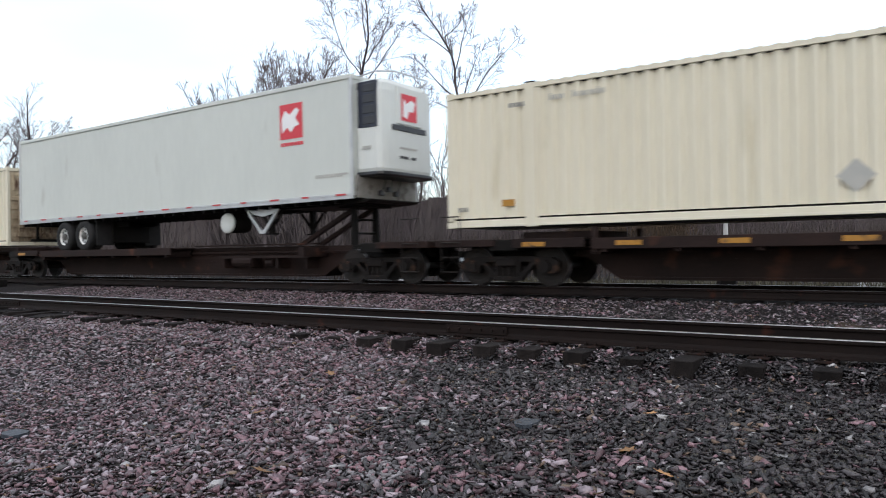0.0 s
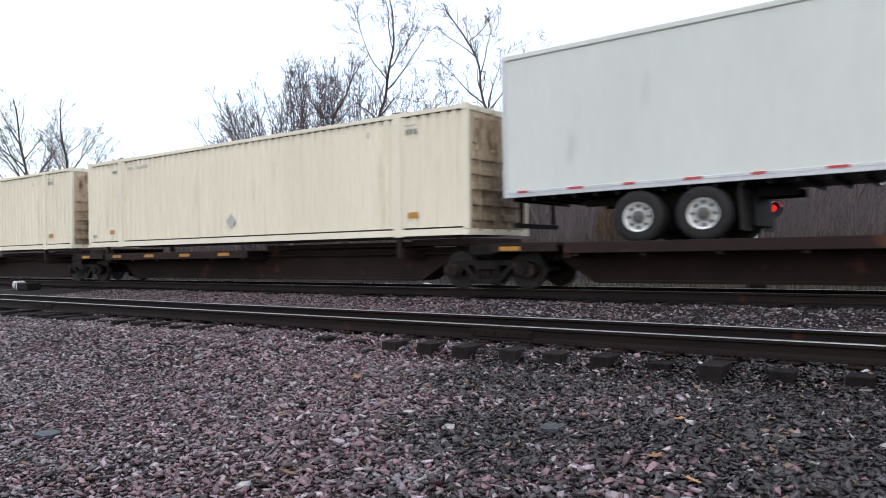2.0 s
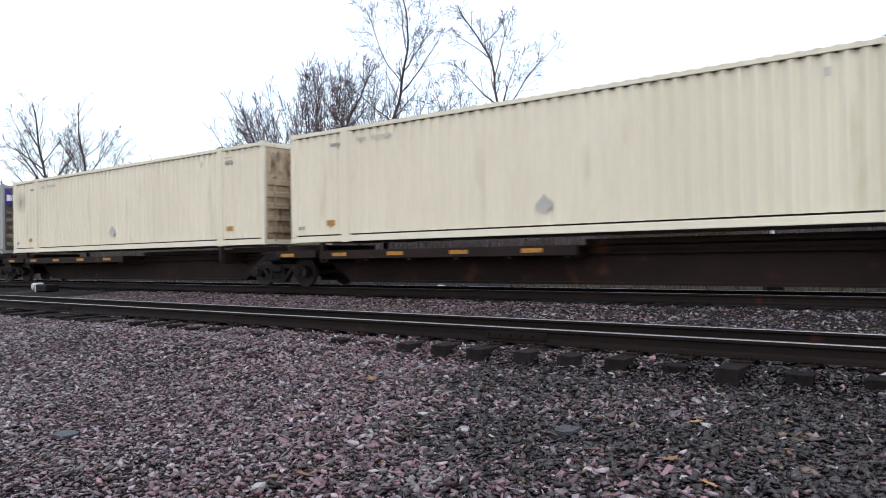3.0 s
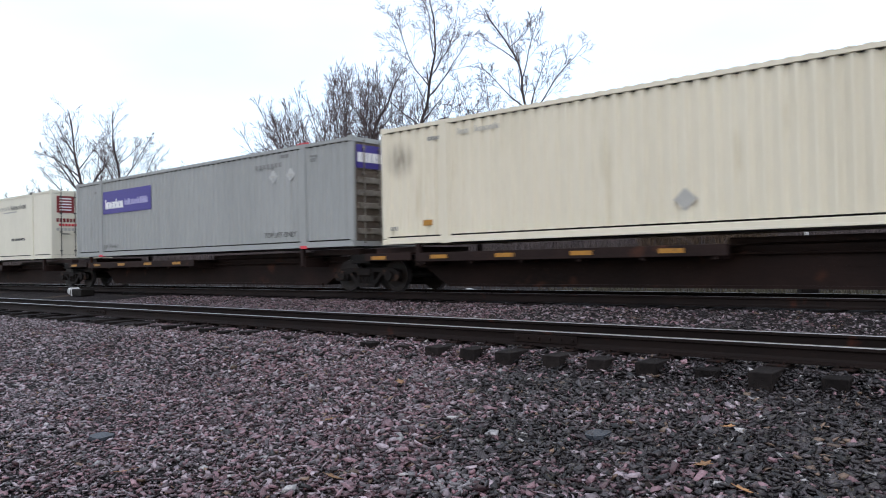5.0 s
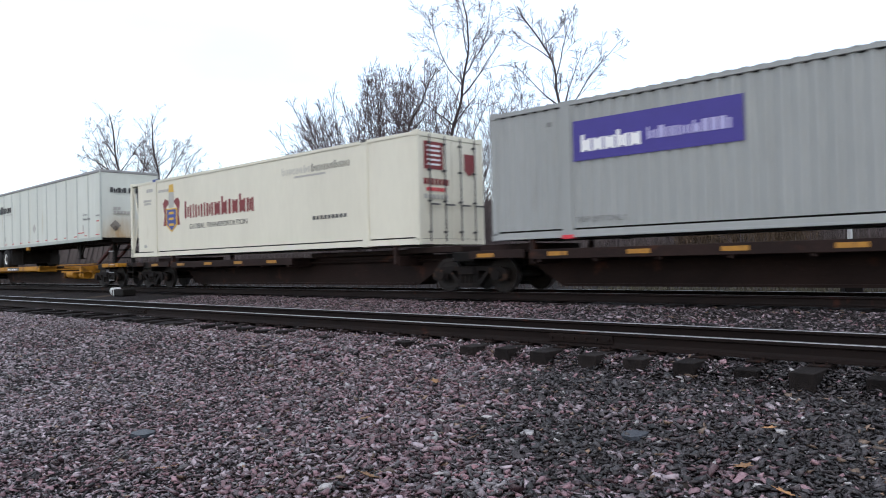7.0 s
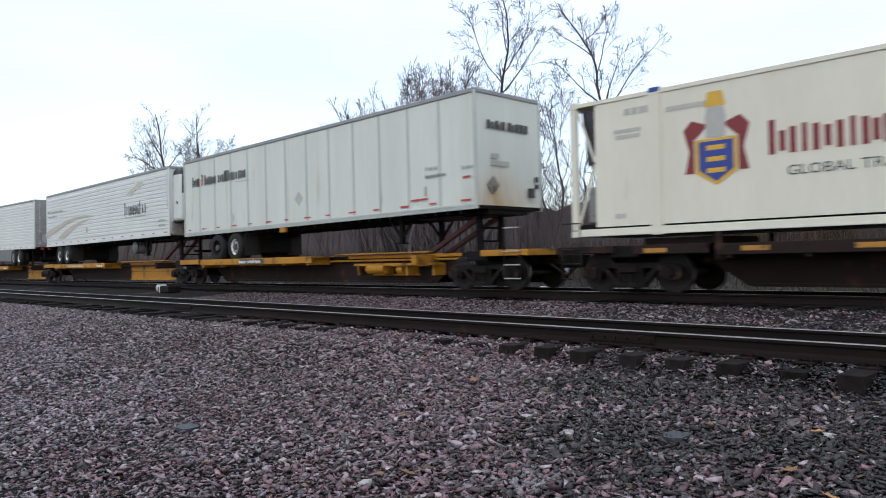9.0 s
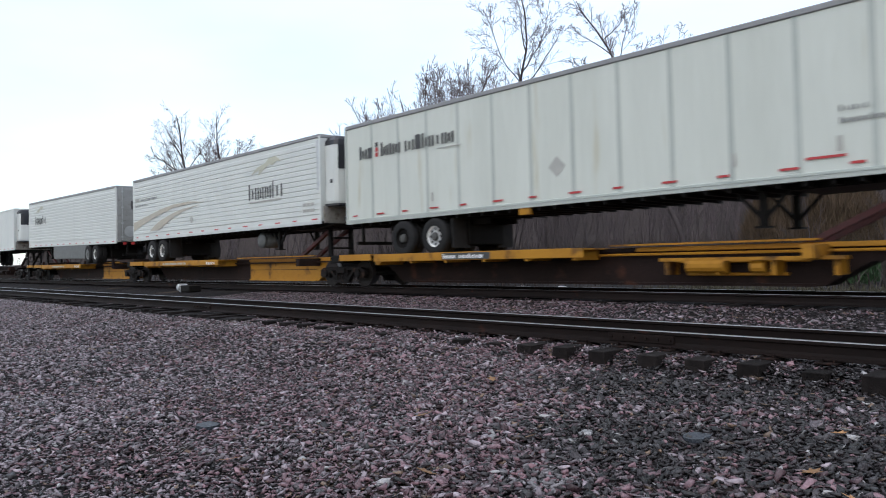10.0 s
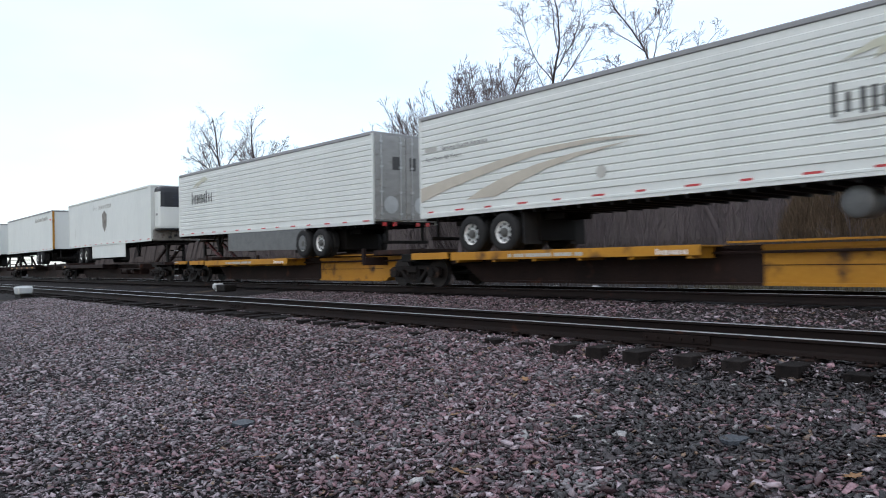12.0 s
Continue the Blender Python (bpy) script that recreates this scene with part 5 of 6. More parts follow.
    for y in (0.55, W - 0.6):
        box(bm, min(tail + s * 0.05, tail + s * 0.12), max(tail + s * 0.05, tail + s * 0.12), y, y + 0.07, -0.55, 0.02)
    box(bm, min(tail + s * 0.03, tail + s * 0.13), max(tail + s * 0.03, tail + s * 0.13), 0.35, W - 0.35, -0.62, -0.52, 0.01)
    part("rear_guard", bm, GRIME, t, "dark steel rear guard")
    end = max(ax) if nose > 0 else min(ax)
    for y in (0.1, W - 0.75):
        bm = bmesh.new()
        prism(bm, [(end + s * 0.60, -0.06), (end + s * 0.64, -0.06), (end + s * 0.67, -0.86), (end + s * 0.63, -0.86)], y, y + 0.62)
        part("mud_flap", bm, RUBBER, t)
    legs = LT - 3.4 if nose > 0 else 3.4
    for y in (0.45, W - 0.58):
        bm = bmesh.new()
        box(bm, legs - 0.07, legs + 0.07, y, y + 0.14, -0.72, 0.0, 0.01)
        box(bm, legs - 0.13, legs + 0.13, y - 0.06, y + 0.2, -0.76, -0.72)
        prism(bm, [(legs - 0.55, -0.05), (legs - 0.48, -0.05), (legs, -0.55), (legs - 0.05, -0.62)], y + 0.04, y + 0.09)
        prism(bm, [(legs + 0.55, -0.05), (legs + 0.48, -0.05), (legs, -0.55), (legs + 0.05, -0.62)], y + 0.04, y + 0.09)
        part("landing_leg", bm, GRIME, t)
    if skirt:
        bm = bmesh.new()
        box(bm, 5.4, 11.8, 0.02, 0.06, -0.75, 0.0, 0.01)
        part("side_skirt", bm, skirt, t)
    MOVERS.append((t, x, FACE, z, tilt))
    return t


def fuel_tank(t, x, mat=None):
    """A round tank slung crosswise under the floor."""
    bm = lathe(bmesh.new(), [(0.20, -0.14), (0.27, -0.12), (0.285, 0.50), (0.25, 0.55)], 22, centre=(x, 0.50, -0.38))
    tank = part("fuel_tank", bm, GRIME if mat else TANK, t, "round fuel tank", smooth=True)
    bm = lathe(bmesh.new(), [(0.05, -0.20), (0.20, -0.185), (0.27, -0.165), (0.29, -0.13), (0.29, -0.09)], 24, centre=(x, 0.50, -0.38))
    part("tank_end", bm, mat or TANK, tank, "domed white tank end" if mat else "domed grey tank end", smooth=True)


def unit_plan(LT, deep, side):
    """Plan of a cooling unit: straight flanks, rounded front corners."""
    half = [(0.0, side), (deep * 0.76, side + 0.02), (deep * 0.91, side + 0.11), (deep * 0.98, side + 0.30), (deep, side + 0.62)]
    return [(LT + a, b) for a, b in half] + [(LT + a, W - b) for a, b in half[::-1]]


def reefer(t, LT=16.05, h=2.93, black_top=True, deep=0.62):
    """A refrigeration unit on the nose of a trailer, over a recessed grimy nose wall."""
    plan = unit_plan(LT, deep, 0.20)
    front = plan[2:-2]
    unit = part("cooling_unit", loft(bmesh.new(), plan, [(0.64, 0.97), (0.72, 1.0), (h - 0.42, 1.0), (h - 0.24, 0.97), (h - 0.14, 0.88)]), WHITE, t, "white refrigeration unit with a rounded front on the nose")
    if black_top:
        cap = [(x + 0.012, y) for x, y in front]
        part("grille", loft(bmesh.new(), [(LT + deep * 0.70, front[0][1] - 0.05)] + cap + [(LT + deep * 0.70, front[-1][1] + 0.05)], [(h - 1.18, 1.0), (h - 0.42, 0.99), (h - 0.22, 0.94)]), BLACK, unit, "black rounded grille over the front")
        part("grille_top", loft(bmesh.new(), [(x + 0.006, y) for x, y in unit_plan(LT, deep, 0.194)], [(h - 0.40, 1.0), (h - 0.25, 0.975), (h - 0.12, 0.88), (h - 0.09, 0.70)]), BLACK, unit, "black domed top")
        for k in range(5):
            part("louvre", box(bmesh.new(), LT + deep - 0.02, LT + deep + 0.022, 0.95, W - 0.95, h - 1.10 + 0.12 * k, h - 1.05 + 0.12 * k, 0.004), NAVY, unit)
        part("gauge", box(bmesh.new(), LT + 0.26, LT + 0.38, 0.188, 0.215, 1.30, 1.42, 0.01), BLACK, unit, "small black gauge window")
    else:
        part("housing", box(bmesh.new(), LT + 0.015, LT + deep * 0.80, 0.196, 0.30, h - 1.32, h - 0.20, 0.012), NAVY, unit, "blue-black louvred side grille")
        for k in range(4):
            part("louvre", box(bmesh.new(), LT + 0.20, LT + deep * 0.74, 0.182, 0.20, h - 1.24 + 0.26 * k, h - 1.05 + 0.26 * k, 0.006), BLACK, unit)
        part("access_door", box(bmesh.new(), LT + deep - 0.02, LT + deep + 0.03, 0.78, W - 0.78, h - 1.20, h - 0.26, 0.02), WHITE, unit)
        part("grille", box(bmesh.new(), LT + deep - 0.02, LT + deep + 0.025, 0.62, W - 0.62, h - 1.36, h - 1.22, 0.01), BLACK, unit, "black slot across the front")
        plate([(0, 0), (0.62, 0), (0.62, 0.66), (0, 0.66)], RED, t, on_end(LT + deep + 0.03, 0.95, h - 1.10), "print", "red square logo")
        plate([(0.06, 0.06), (0.22, 0.02), (0.30, 0.22), (0.46, 0.20), (0.56, 0.44), (0.38, 0.50), (0.22, 0.38), (0.08, 0.50)], PRINT_WHITE, t, on_end(LT + deep + 0.035, 0.95, h - 1.06), "print")
        bars([0.16, 0.16, -0.08, 0.2], 0.07, INK, t, on_end(LT + deep, 0.9, 0.98))
        bars([0.7], 0.05, FADED, t, on_end(LT + deep, 0.9, 1.22))
        bars([0.26], 0.08, FADED, t, pose(LT + 0.16, 0.196, 1.18, 90))
        bm = bmesh.new()
        for y in (0.30, W - 0.30):
            tube(bm, (LT - 0.02, y, h - 0.03), (LT + deep * 0.7, y, h + 0.03), 0.022, seg=6)
        tube(bm, (LT + deep * 0.7, 0.30, h + 0.03), (LT + deep + 0.10, 0.62, h + 0.03), 0.022, seg=6)
        tube(bm, (LT + deep * 0.7, W - 0.30, h + 0.03), (LT + deep + 0.10, W - 0.62, h + 0.03), 0.022, seg=6)
        tube(bm, (LT + deep + 0.10, 0.62, h + 0.03), (LT + deep + 0.10, W - 0.62, h + 0.03), 0.022, seg=6)
        tube(bm, (LT + deep + 0.10, W - 0.62, h + 0.03), (LT + deep + 0.02, W - 0.66, h - 0.28), 0.018, seg=6)
        part("guard_rail", bm, ALU, unit, "thin tubular guard over the unit")
    part("unit_underside", loft(bmesh.new(), unit_plan(LT, deep + 0.06, 0.17), [(0.53, 0.93), (0.57, 1.0), (0.635, 1.0)]), BLACK, unit, "black rounded lip under the unit")
    nose = part("nose_wall", box(bmesh.new(), LT - 0.01, LT + 0.05, 0.10, W - 0.10, 0.02, 0.58, 0.01), NOSE_DIRT, t, "grimy lower nose wall")
    bm = bmesh.new()
    for y, z in ((0.95, 0.12), (1.55, 0.12), (1.25, 0.22)):
        box(bm, LT + 0.05, LT + 0.16, y - 0.07, y + 0.07, z, z + 0.12, 0.01)
        tube(bm, (LT + 0.14, y, z + 0.06), (LT + 0.22, y + 0.05, z + 0.40), 0.016, seg=6)
    part("air_coupling", bm, BLACK, nose, "dark air and electric sockets with hoses")
    part("lip", prism(bmesh.new(), [(LT - 0.6, -0.10), (LT + 0.12, -0.07), (LT + 0.30, -0.02), (LT + 0.30, 0.0), (LT - 0.6, 0.0)], 0.30, W - 0.30), GRIME, nose, "black upper coupler plate")


t1 = trailer(31.05, "plain white refrigerated trailer with a red square logo", PALE_PANEL, (2.94, 4.16), roof=PALE_PANEL, rail_mat=ALU, tilt=-0.42, z=2.555, height=3.02)
reefer(t1, h=3.02, black_top=False, deep=0.75)
fuel_tank(t1, 11.0, WHITE)
bm = bmesh.new()
prism(bm, [(11.72, 0.0), (11.80, 0.0), (12.40, -0.62), (12.50, -0.62), (13.08, 0.0), (13.16, 0.0), (12.55, -0.72), (12.35, -0.72)], 0.36, 0.42)
prism(bm, [(11.78, 0.0), (13.10, 0.0), (12.82, -0.20), (12.44, -0.26), (12.08, -0.20)], 0.385, 0.40)
part("leg_brace", bm, ALU, t1, "pale V-shaped brace of the landing gear")
block(t1, 13.56, 1.66, 0.82, 0.90, RED, "red square logo", y=0.03)
plate([(0.12, 0.16), (0.10, 0.52), (0.22, 0.74), (0.40, 0.62), (0.62, 0.78), (0.74, 0.70), (0.60, 0.52), (0.74, 0.34), (0.56, 0.30), (0.44, 0.16), (0.30, 0.30)], PRINT_WHITE, t1, on_side(13.53, 1.66, 0.024), "print", "white figure in the logo")
bars([0.1] * 7, 0.09, RED, t1, on_side(13.58, 1.48, 0.03), gap=0.2)
bars([0.07] * 10, 0.09, FADED, t1, on_side(14.8, 0.56, 0.03))
bars([0.25], 0.05, FADED, t1, on_side(15.62, 0.6, 0.03))

t2 = trailer(-57.87, "weathered white plate trailer with a black wordmark", DULL_RUST, (2.65, 3.97), ribs=13, rail_mat=SEAM, dark_first=True, tape=0.24, z=2.53, tilt=-0.40, height=3.03)
bars([0.36, 0.20], 0.40, INK, t2, on_side(0.75, 1.91, 0.012), gap=0.12, hollow=0.085)
for k, m in enumerate((INK, REDTAPE, REDTAPE)):
    block(t2, 1.52, 2.22 - 0.15 * k, 0.12, 0.12, m, y=0.012)
bars([0.34, 0.09, 0.34, -0.10, 0.40, 0.22, 0.36, 0.46, 0.34], 0.40, INK, t2, on_side(1.78, 1.91, 0.012), label="black wordmark in plain bars", gap=0.13, hollow=0.085)
block(t2, 4.2, 1.80, 0.92, 0.025, FADED, y=0.012)
diamond(t2, 8.18, 0.88, 0.24, FADED, "weathered placard holder")
bars([0.2, 0.2], 0.12, GREYINK, t2, on_side(14.2, 1.12, 0.012), hollow=0.03)
bars([0.13] * 5, 0.11, GREYINK, t2, on_side(14.2, 0.92, 0.012), hollow=0.03)
block(t2, 14.14, 0.46, 0.09, 0.26, FADED, y=0.012)
block(t2, 13.62, 0.36, 0.66, 0.045, REDTAPE, y=0.012)
for px, zz in ((3.92, 0.42), (12.3, 0.40)):
    block(t2, px, zz, 0.08, 0.24, FADED, y=0.012)
bars([0.2, 0.2], 0.11, GREYINK, t2, on_side(15.55, 1.02, 0.012), hollow=0.03)
block(t2, 15.58, 0.80, 0.26, 0.05, REDTAPE, y=0.012)
NOSE = 16.05
bars([0.13, 0.07, 0.05, 0.14, 0.05, 0.13, -0.05, 0.17, 0.09, 0.14, 0.18, 0.14], 0.22, INK, t2, on_end(NOSE, 0.42, 2.05), gap=0.12, label="black wordmark in plain bars")
bars([0.14, 0.14], 0.13, FADED, t2, on_end(NOSE, 0.55, 1.30), gap=0.2)
bars([0.12] * 5, 0.13, FADED, t2, on_end(NOSE, 0.55, 1.12), gap=0.2)
plate([(-0.24, 0), (0, -0.24), (0.24, 0), (0, 0.24)], ENDGREY, t2, on_end(NOSE, 0.62, 0.62), "placard", "rust-stained placard holder")
bm = bmesh.new()
box(bm, NOSE, NOSE + 0.07, 2.0, 2.22, 0.35, 0.60, 0.01)
box(bm, NOSE, NOSE + 0.05, 2.3, 2.42, 0.78, 0.92, 0.01)
box(bm, NOSE, NOSE + 0.05, 2.3, 2.42, 0.60, 0.72, 0.01)
part("air_coupling", bm, BLACK, t2, "black air and electric sockets")
bm = bmesh.new()
box(bm, 7.0, 7.35, 0.02, 0.12, -0.16, 0.02, 0.01)
part("lamp_box", bm, YELLOW, t2, "small yellow box under the rail")

SWEEP_HIGH = [(0.06, 0.46), (1.2, 0.74), (2.5, 0.98), (3.6, 1.16), (4.6, 1.29), (6.2, 1.37), (7.7, 1.34), (6.2, 1.46), (4.6, 1.44), (3.4, 1.34), (2.4, 1.20), (1.2, 1.04), (0.06, 0.86)]
SWEEP_LOW = [(2.0, 0.40), (3.1, 0.40), (3.9, 0.66), (4.8, 0.92), (5.8, 1.10), (7.2, 1.26), (5.7, 1.20), (4.5, 1.06), (3.4, 0.86), (2.6, 0.64)]
horse = [(0, 0.10), (0.5, 0.34), (1.0, 0.42), (1.3, 0.58), (1.75, 0.60), (2.1, 0.40), (1.8, 0.42), (1.55, 0.30), (1.3, 0.36), (0.95, 0.22), (0.5, 0.02), (0.62, 0.22)]
FLUTED = "white fluted refrigerated trailer with a black wordmark"
t3 = trailer(-75.30, FLUTED + " and muted tan swooshes", WHITE, (2.12, 3.32), flutes=14, rail_mat=WHITE, tape=0.16, z=2.59, tilt=-0.18, height=2.92)
reefer(t3)
fuel_tank(t3, 11.6)
bars([0.55, 0.42, 0.42, 0.66], 0.60, INK, t3, on_side(11.36, 1.08, 0.0), label="black wordmark in plain bars", gap=0.16, hollow=0.085)
bars([1.0, 1.2], 0.05, FADED, t3, on_side(11.40, 0.98, 0.0))
plate(horse, OLIVE, t3, on_side(11.55, 1.92, 0.0), "print", "muted olive running figure of the logo")
plate(SWEEP_HIGH, SAND, t3, on_side(0, 0, 0.0), "print", "muted tan swoosh")
plate(SWEEP_LOW, SAND, t3, on_side(0, 0, 0.0), "print", "muted tan swoosh")
letters("Serving North America", 0.17, GREYINK, t3, on_side(1.0, 1.86, 0.0), stretch=1.15)
letters("For Over 40 Years", 0.17, GREYINK, t3, on_side(0.30, 1.60, 0.0), stretch=1.15)
bars([0.5], 0.12, FADED, t3, on_side(0.30, 1.87, 0.0))
bars([0.2] * 3, 0.10, FADED, t3, on_side(15.0, 0.62, 0.0), gap=0.3)
bars([0.2] * 3, 0.10, FADED, t3, on_side(15.0, 0.42, 0.0), gap=0.3)
plate([(0.14 * math.cos(k * 0.524), 0.14 * math.sin(k * 0.524)) for k in range(12)], FADED, t3, on_side(6.45, 0.68, 0.0), "print", "grey round sticker")
bm = bmesh.new()
box(bm, NOSE - 0.20, NOSE - 0.06, -0.008, 0.01, 1.10, 2.72, 0.004)
part("corner_plate", bm, ALU, t3, "dull metal plate on the front corner")

t4 = trailer(-93.70, "white fluted trailer, its dull steel doors towards the engine", WHITE, (11.62, 12.82), nose=-1, flutes=14, rail_mat=WHITE, z=2.78, tilt=0.75, skirt=TANK)
bars([0.50, 0.40, 0.40, 0.62], 0.56, INK, t4, on_side(1.60, 1.44, 0.0), label="black wordmark in plain bars", gap=0.18, hollow=0.08)
plate([(0.8 * a, 0.8 * b) for a, b in horse], OLIVE, t4, on_side(1.75, 2.12, 0.0), "print", "muted olive running figure of the logo")
for k in (0, 1):
    bm = bmesh.new()
    y0 = 0.08 + k * 1.23
    box(bm, NOSE - 0.02, NOSE + 0.025, y0, y0 + 1.20, 0.14, 2.82, 0.008)
    door = part("door", bm, STEEL, t4, "dull stainless-steel door")
    for r in (0.22, 0.98):
        bm = bmesh.new()
        tube(bm, (NOSE + 0.05, y0 + r, 0.1), (NOSE + 0.05, y0 + r, 2.84), 0.016, seg=8)
        for z in (0.3, 1.0, 1.8, 2.6):
            box(bm, NOSE + 0.02, NOSE + 0.07, y0 + r - 0.05, y0 + r + 0.05, z, z + 0.06)
        part("lock_rod", bm, ALU, door)
    plate([(0.28 * math.cos(j * 0.35), 0.28 * math.sin(j * 0.35)) for j in range(18)], ALU, t4, on_end(NOSE + 0.03, y0 + 0.6, 0.62), "print", "round sticker")
bars([0.32, 0.26], 0.42, INK, t4, on_end(NOSE + 0.025, 0.75, 1.75), gap=0.9, label="black wordmark in plain bars")
bm = bmesh.new()
for y in (0.35, 0.75, 1.7, 2.1):
    box(bm, NOSE - 0.02, NOSE + 0.03, y, y + 0.16, -0.06, 0.06, 0.01)
part("tail_lamp", bm, REDTAPE, t4, "red tail lamps")

t5 = trailer(-113.6, "white refrigerated trailer with a dark shield emblem", WHITE, (2.9, 4.1), roof=WHITE, rail_mat=WHITE, skirt=WHITE, z=2.72)
reefer(t5)
plate([(-0.45, 0.3), (0, 0.55), (0.45, 0.3), (0.40, -0.35), (0, -0.75), (-0.40, -0.35)], ENDGREY, t5, on_side(8.0, 1.55, 0.03), "print", "dark shield emblem")
bars([0.7, -0.2, 0.3, 0.3, 0.3, 0.3, 0.3, 0.3], 0.32, FADED, t5, on_side(5.7, 2.20, 0.03), gap=0.4, hollow=0.06)
t6 = trailer(-134.2, "white trailer with an orange-edged end", WHITE, (11.4, 12.6), nose=-1, rail_mat=WHITE, z=2.74)
bars([0.3] * 10, 0.36, FADED, t6, on_side(10.6, 2.25, 0.03), gap=0.3, hollow=0.07)
for y in (0.02, W - 0.16):
    bm = bmesh.new()
    box(bm, NOSE - 0.01, NOSE + 0.03, y, y + 0.14, 0.1, 2.85, 0.006)
    part("door_edge", bm, YELLOW, t6, "rust-orange door edge")
block(t6, 15.2, 2.2, 0.5, 0.1, RED, y=0.03)

t7 = trailer(-153.6, "white trailer with a grey wordmark at the end of the line", WHITE, (2.9, 4.1), rail_mat=WHITE, z=2.74)
bars([0.3] * 6, 0.36, GREYINK, t7, on_side(11.2, 1.5, 0.03), gap=0.3, hollow=0.07)

BROWN_CAR = "rust-brown articulated spine car loaded with containers"
spine_car(BROWN_CAR, [51.19, 68.5], [], ends=(True, False))
spine_car(BROWN_CAR + " and a trailer", [-37.74, -21.46, -4.18, 13.11, 30.45, 47.58], [(46.37, 1)])
spine_car("yellow articulated spine car loaded with highway trailers", [-92.69, -75.98, -58.5, -41.94], [(-42.55, 1), (-60.01, 1), (-92.79, -1)], yellow=True)
spine_car("dark brown articulated spine car loaded with trailers", [-152.2, -133.04, -115.39, -97.3], [(-97.62, 1), (-133.25, -1), (-138.2, 1)])


# ---------------------------------------------------------------- things beside the track
def crossing_signal(x, y):
    s = thing("crossing_signal", "white railway crossing signal with two red lights lit", "crossing signal")
    s.matrix_basis = pose(x, y, float(ground_z(x, y)) + 0.18, 0, 0, 30)
    part("mast", tube(bmesh.new(), (0, 0, 0), (0, 0, 3.9), 0.057, seg=14), SIGNWHITE, s, "white steel mast")
    part("base", box(bmesh.new(), -0.2, 0.2, -0.2, 0.2, -0.25, 0.28, 0.03), GRIME, s)
    bm = bmesh.new()
    tube(bm, (-0.40, -0.10, 2.30), (0.40, -0.10, 2.30), 0.03, seg=8)
    part("cross_arm", bm, ALU, s)
    for side in (-1, 1):
        bm = lathe(bmesh.new(), [(0.155, 0.0), (0.155, 0.02), (0.16, -0.0), (0.165, 0.16), (0.10, 0.22)], 22, centre=(side * 0.38, -0.22, 2.14))
        lamp = part("lamp_housing", bm, BLACK, s)
        bm = lathe(bmesh.new(), [(0.25, 0.0), (0.25, 0.012)], 26, centre=(side * 0.38, -0.215, 2.14))
        part("backing_disc", bm, BLACK, lamp)
        bm = lathe(bmesh.new(), [(0.04, -0.03), (0.075, -0.015), (0.088, -0.004)], 22, centre=(side * 0.38, -0.222, 2.14))
        part("lens", bm, LAMP_RED, lamp, "lit red lens")
        bm = bmesh.new()
        n = 14
        for k in range(n):
            a0, a1 = [math.pi * (0.05 + 0.9 * j / n) for j in (k, k + 1)]
            pts = [(side * 0.38 + 0.165 * math.cos(a), yy, 2.14 + 0.165 * math.sin(a)) for a, yy in ((a0, -0.22), (a1, -0.22), (a1, -0.50), (a0, -0.50))]
            bm.faces.new([bm.verts.new(p) for p in pts])
        part("visor", bm, SIGNWHITE, lamp, "pale lamp visor")
    for a in (45, -45):
        bm = bmesh.new()
        box(bm, -0.60, 0.60, -0.09 - 0.002 * (a > 0), -0.075 - 0.002 * (a > 0), -0.11, 0.11, 0.01)
        part("crossbuck_board", bm, SIGNWHITE, s, "white crossbuck board", at=pose(0, -0.004 * (a > 0), 3.30) @ Matrix.Rotation(radians(a), 4, "Y"))
    return s


crossing_signal(-4.78, 19.9)

gate = thing("crossing_gate", "lowered red and white striped crossing gate arm", "crossing gate")
gate.matrix_basis = pose(4.6, 19.2, float(ground_z(4.6, 19.2)))
part("mast", tube(bmesh.new(), (0, 0, 0), (0, 0, 1.5), 0.08, seg=12), ALU, gate, "grey steel mast")
arm = part("arm", box(bmesh.new(), -7.0, 0.4, -0.14, -0.10, 0.82, 0.94, 0.008), SIGNWHITE, gate, "white gate arm")
for k in range(9):
    part("stripe", prism(bmesh.new(), [(-6.62 + 0.8 * k, 0.822), (-6.22 + 0.8 * k, 0.822), (-6.30 + 0.8 * k, 0.938), (-6.70 + 0.8 * k, 0.938)], -0.146, -0.141), REDTAPE, arm, "red reflective stripe")
bm = bmesh.new()
ys = np.linspace(15.9, 60, 40)
rows_ = [[bm.verts.new((x, y, float(ground_z(x, y)) + 0.05 + 0.12 * float(1 - smooth(17, 20, y)))) for x in (-2.4, 6.0)] for y in ys]
for a, b in zip(rows_, rows_[1:]):
    bm.faces.new((a[0], a[1], b[1], b[0]))
tagged(new("road", shell("road", bm, ASPHALT)), "wet grey asphalt road leading away from the crossing", "road", kind="structure")

box_1 = thing("switch_machine", "low grey and white switch machine beside the rails", "switch machine")
box_1.matrix_basis = pose(-28.3, 12.55, 0.34)
part("case", box(bmesh.new(), -0.2, 0.75, -0.25, 0.25, 0.0, 0.26, 0.03), GRIME, box_1, "dark iron case")
part("cover", lathe(bmesh.new(), [(0.10, -0.2), (0.14, -0.16), (0.14, 0.16), (0.10, 0.2)], 14, centre=(-0.42, 0, 0.18)), ALU, box_1, "pale rounded cover")
part("plate", box(bmesh.new(), -0.10, -0.02, -0.26, -0.2, 0.0, 0.26, 0.01), ALU, box_1)
box_2 = thing("switch_stand", "low white metal switch box beside the empty track", "switch box")
box_2.matrix_basis = pose(-36.4, 7.0, 0.14)
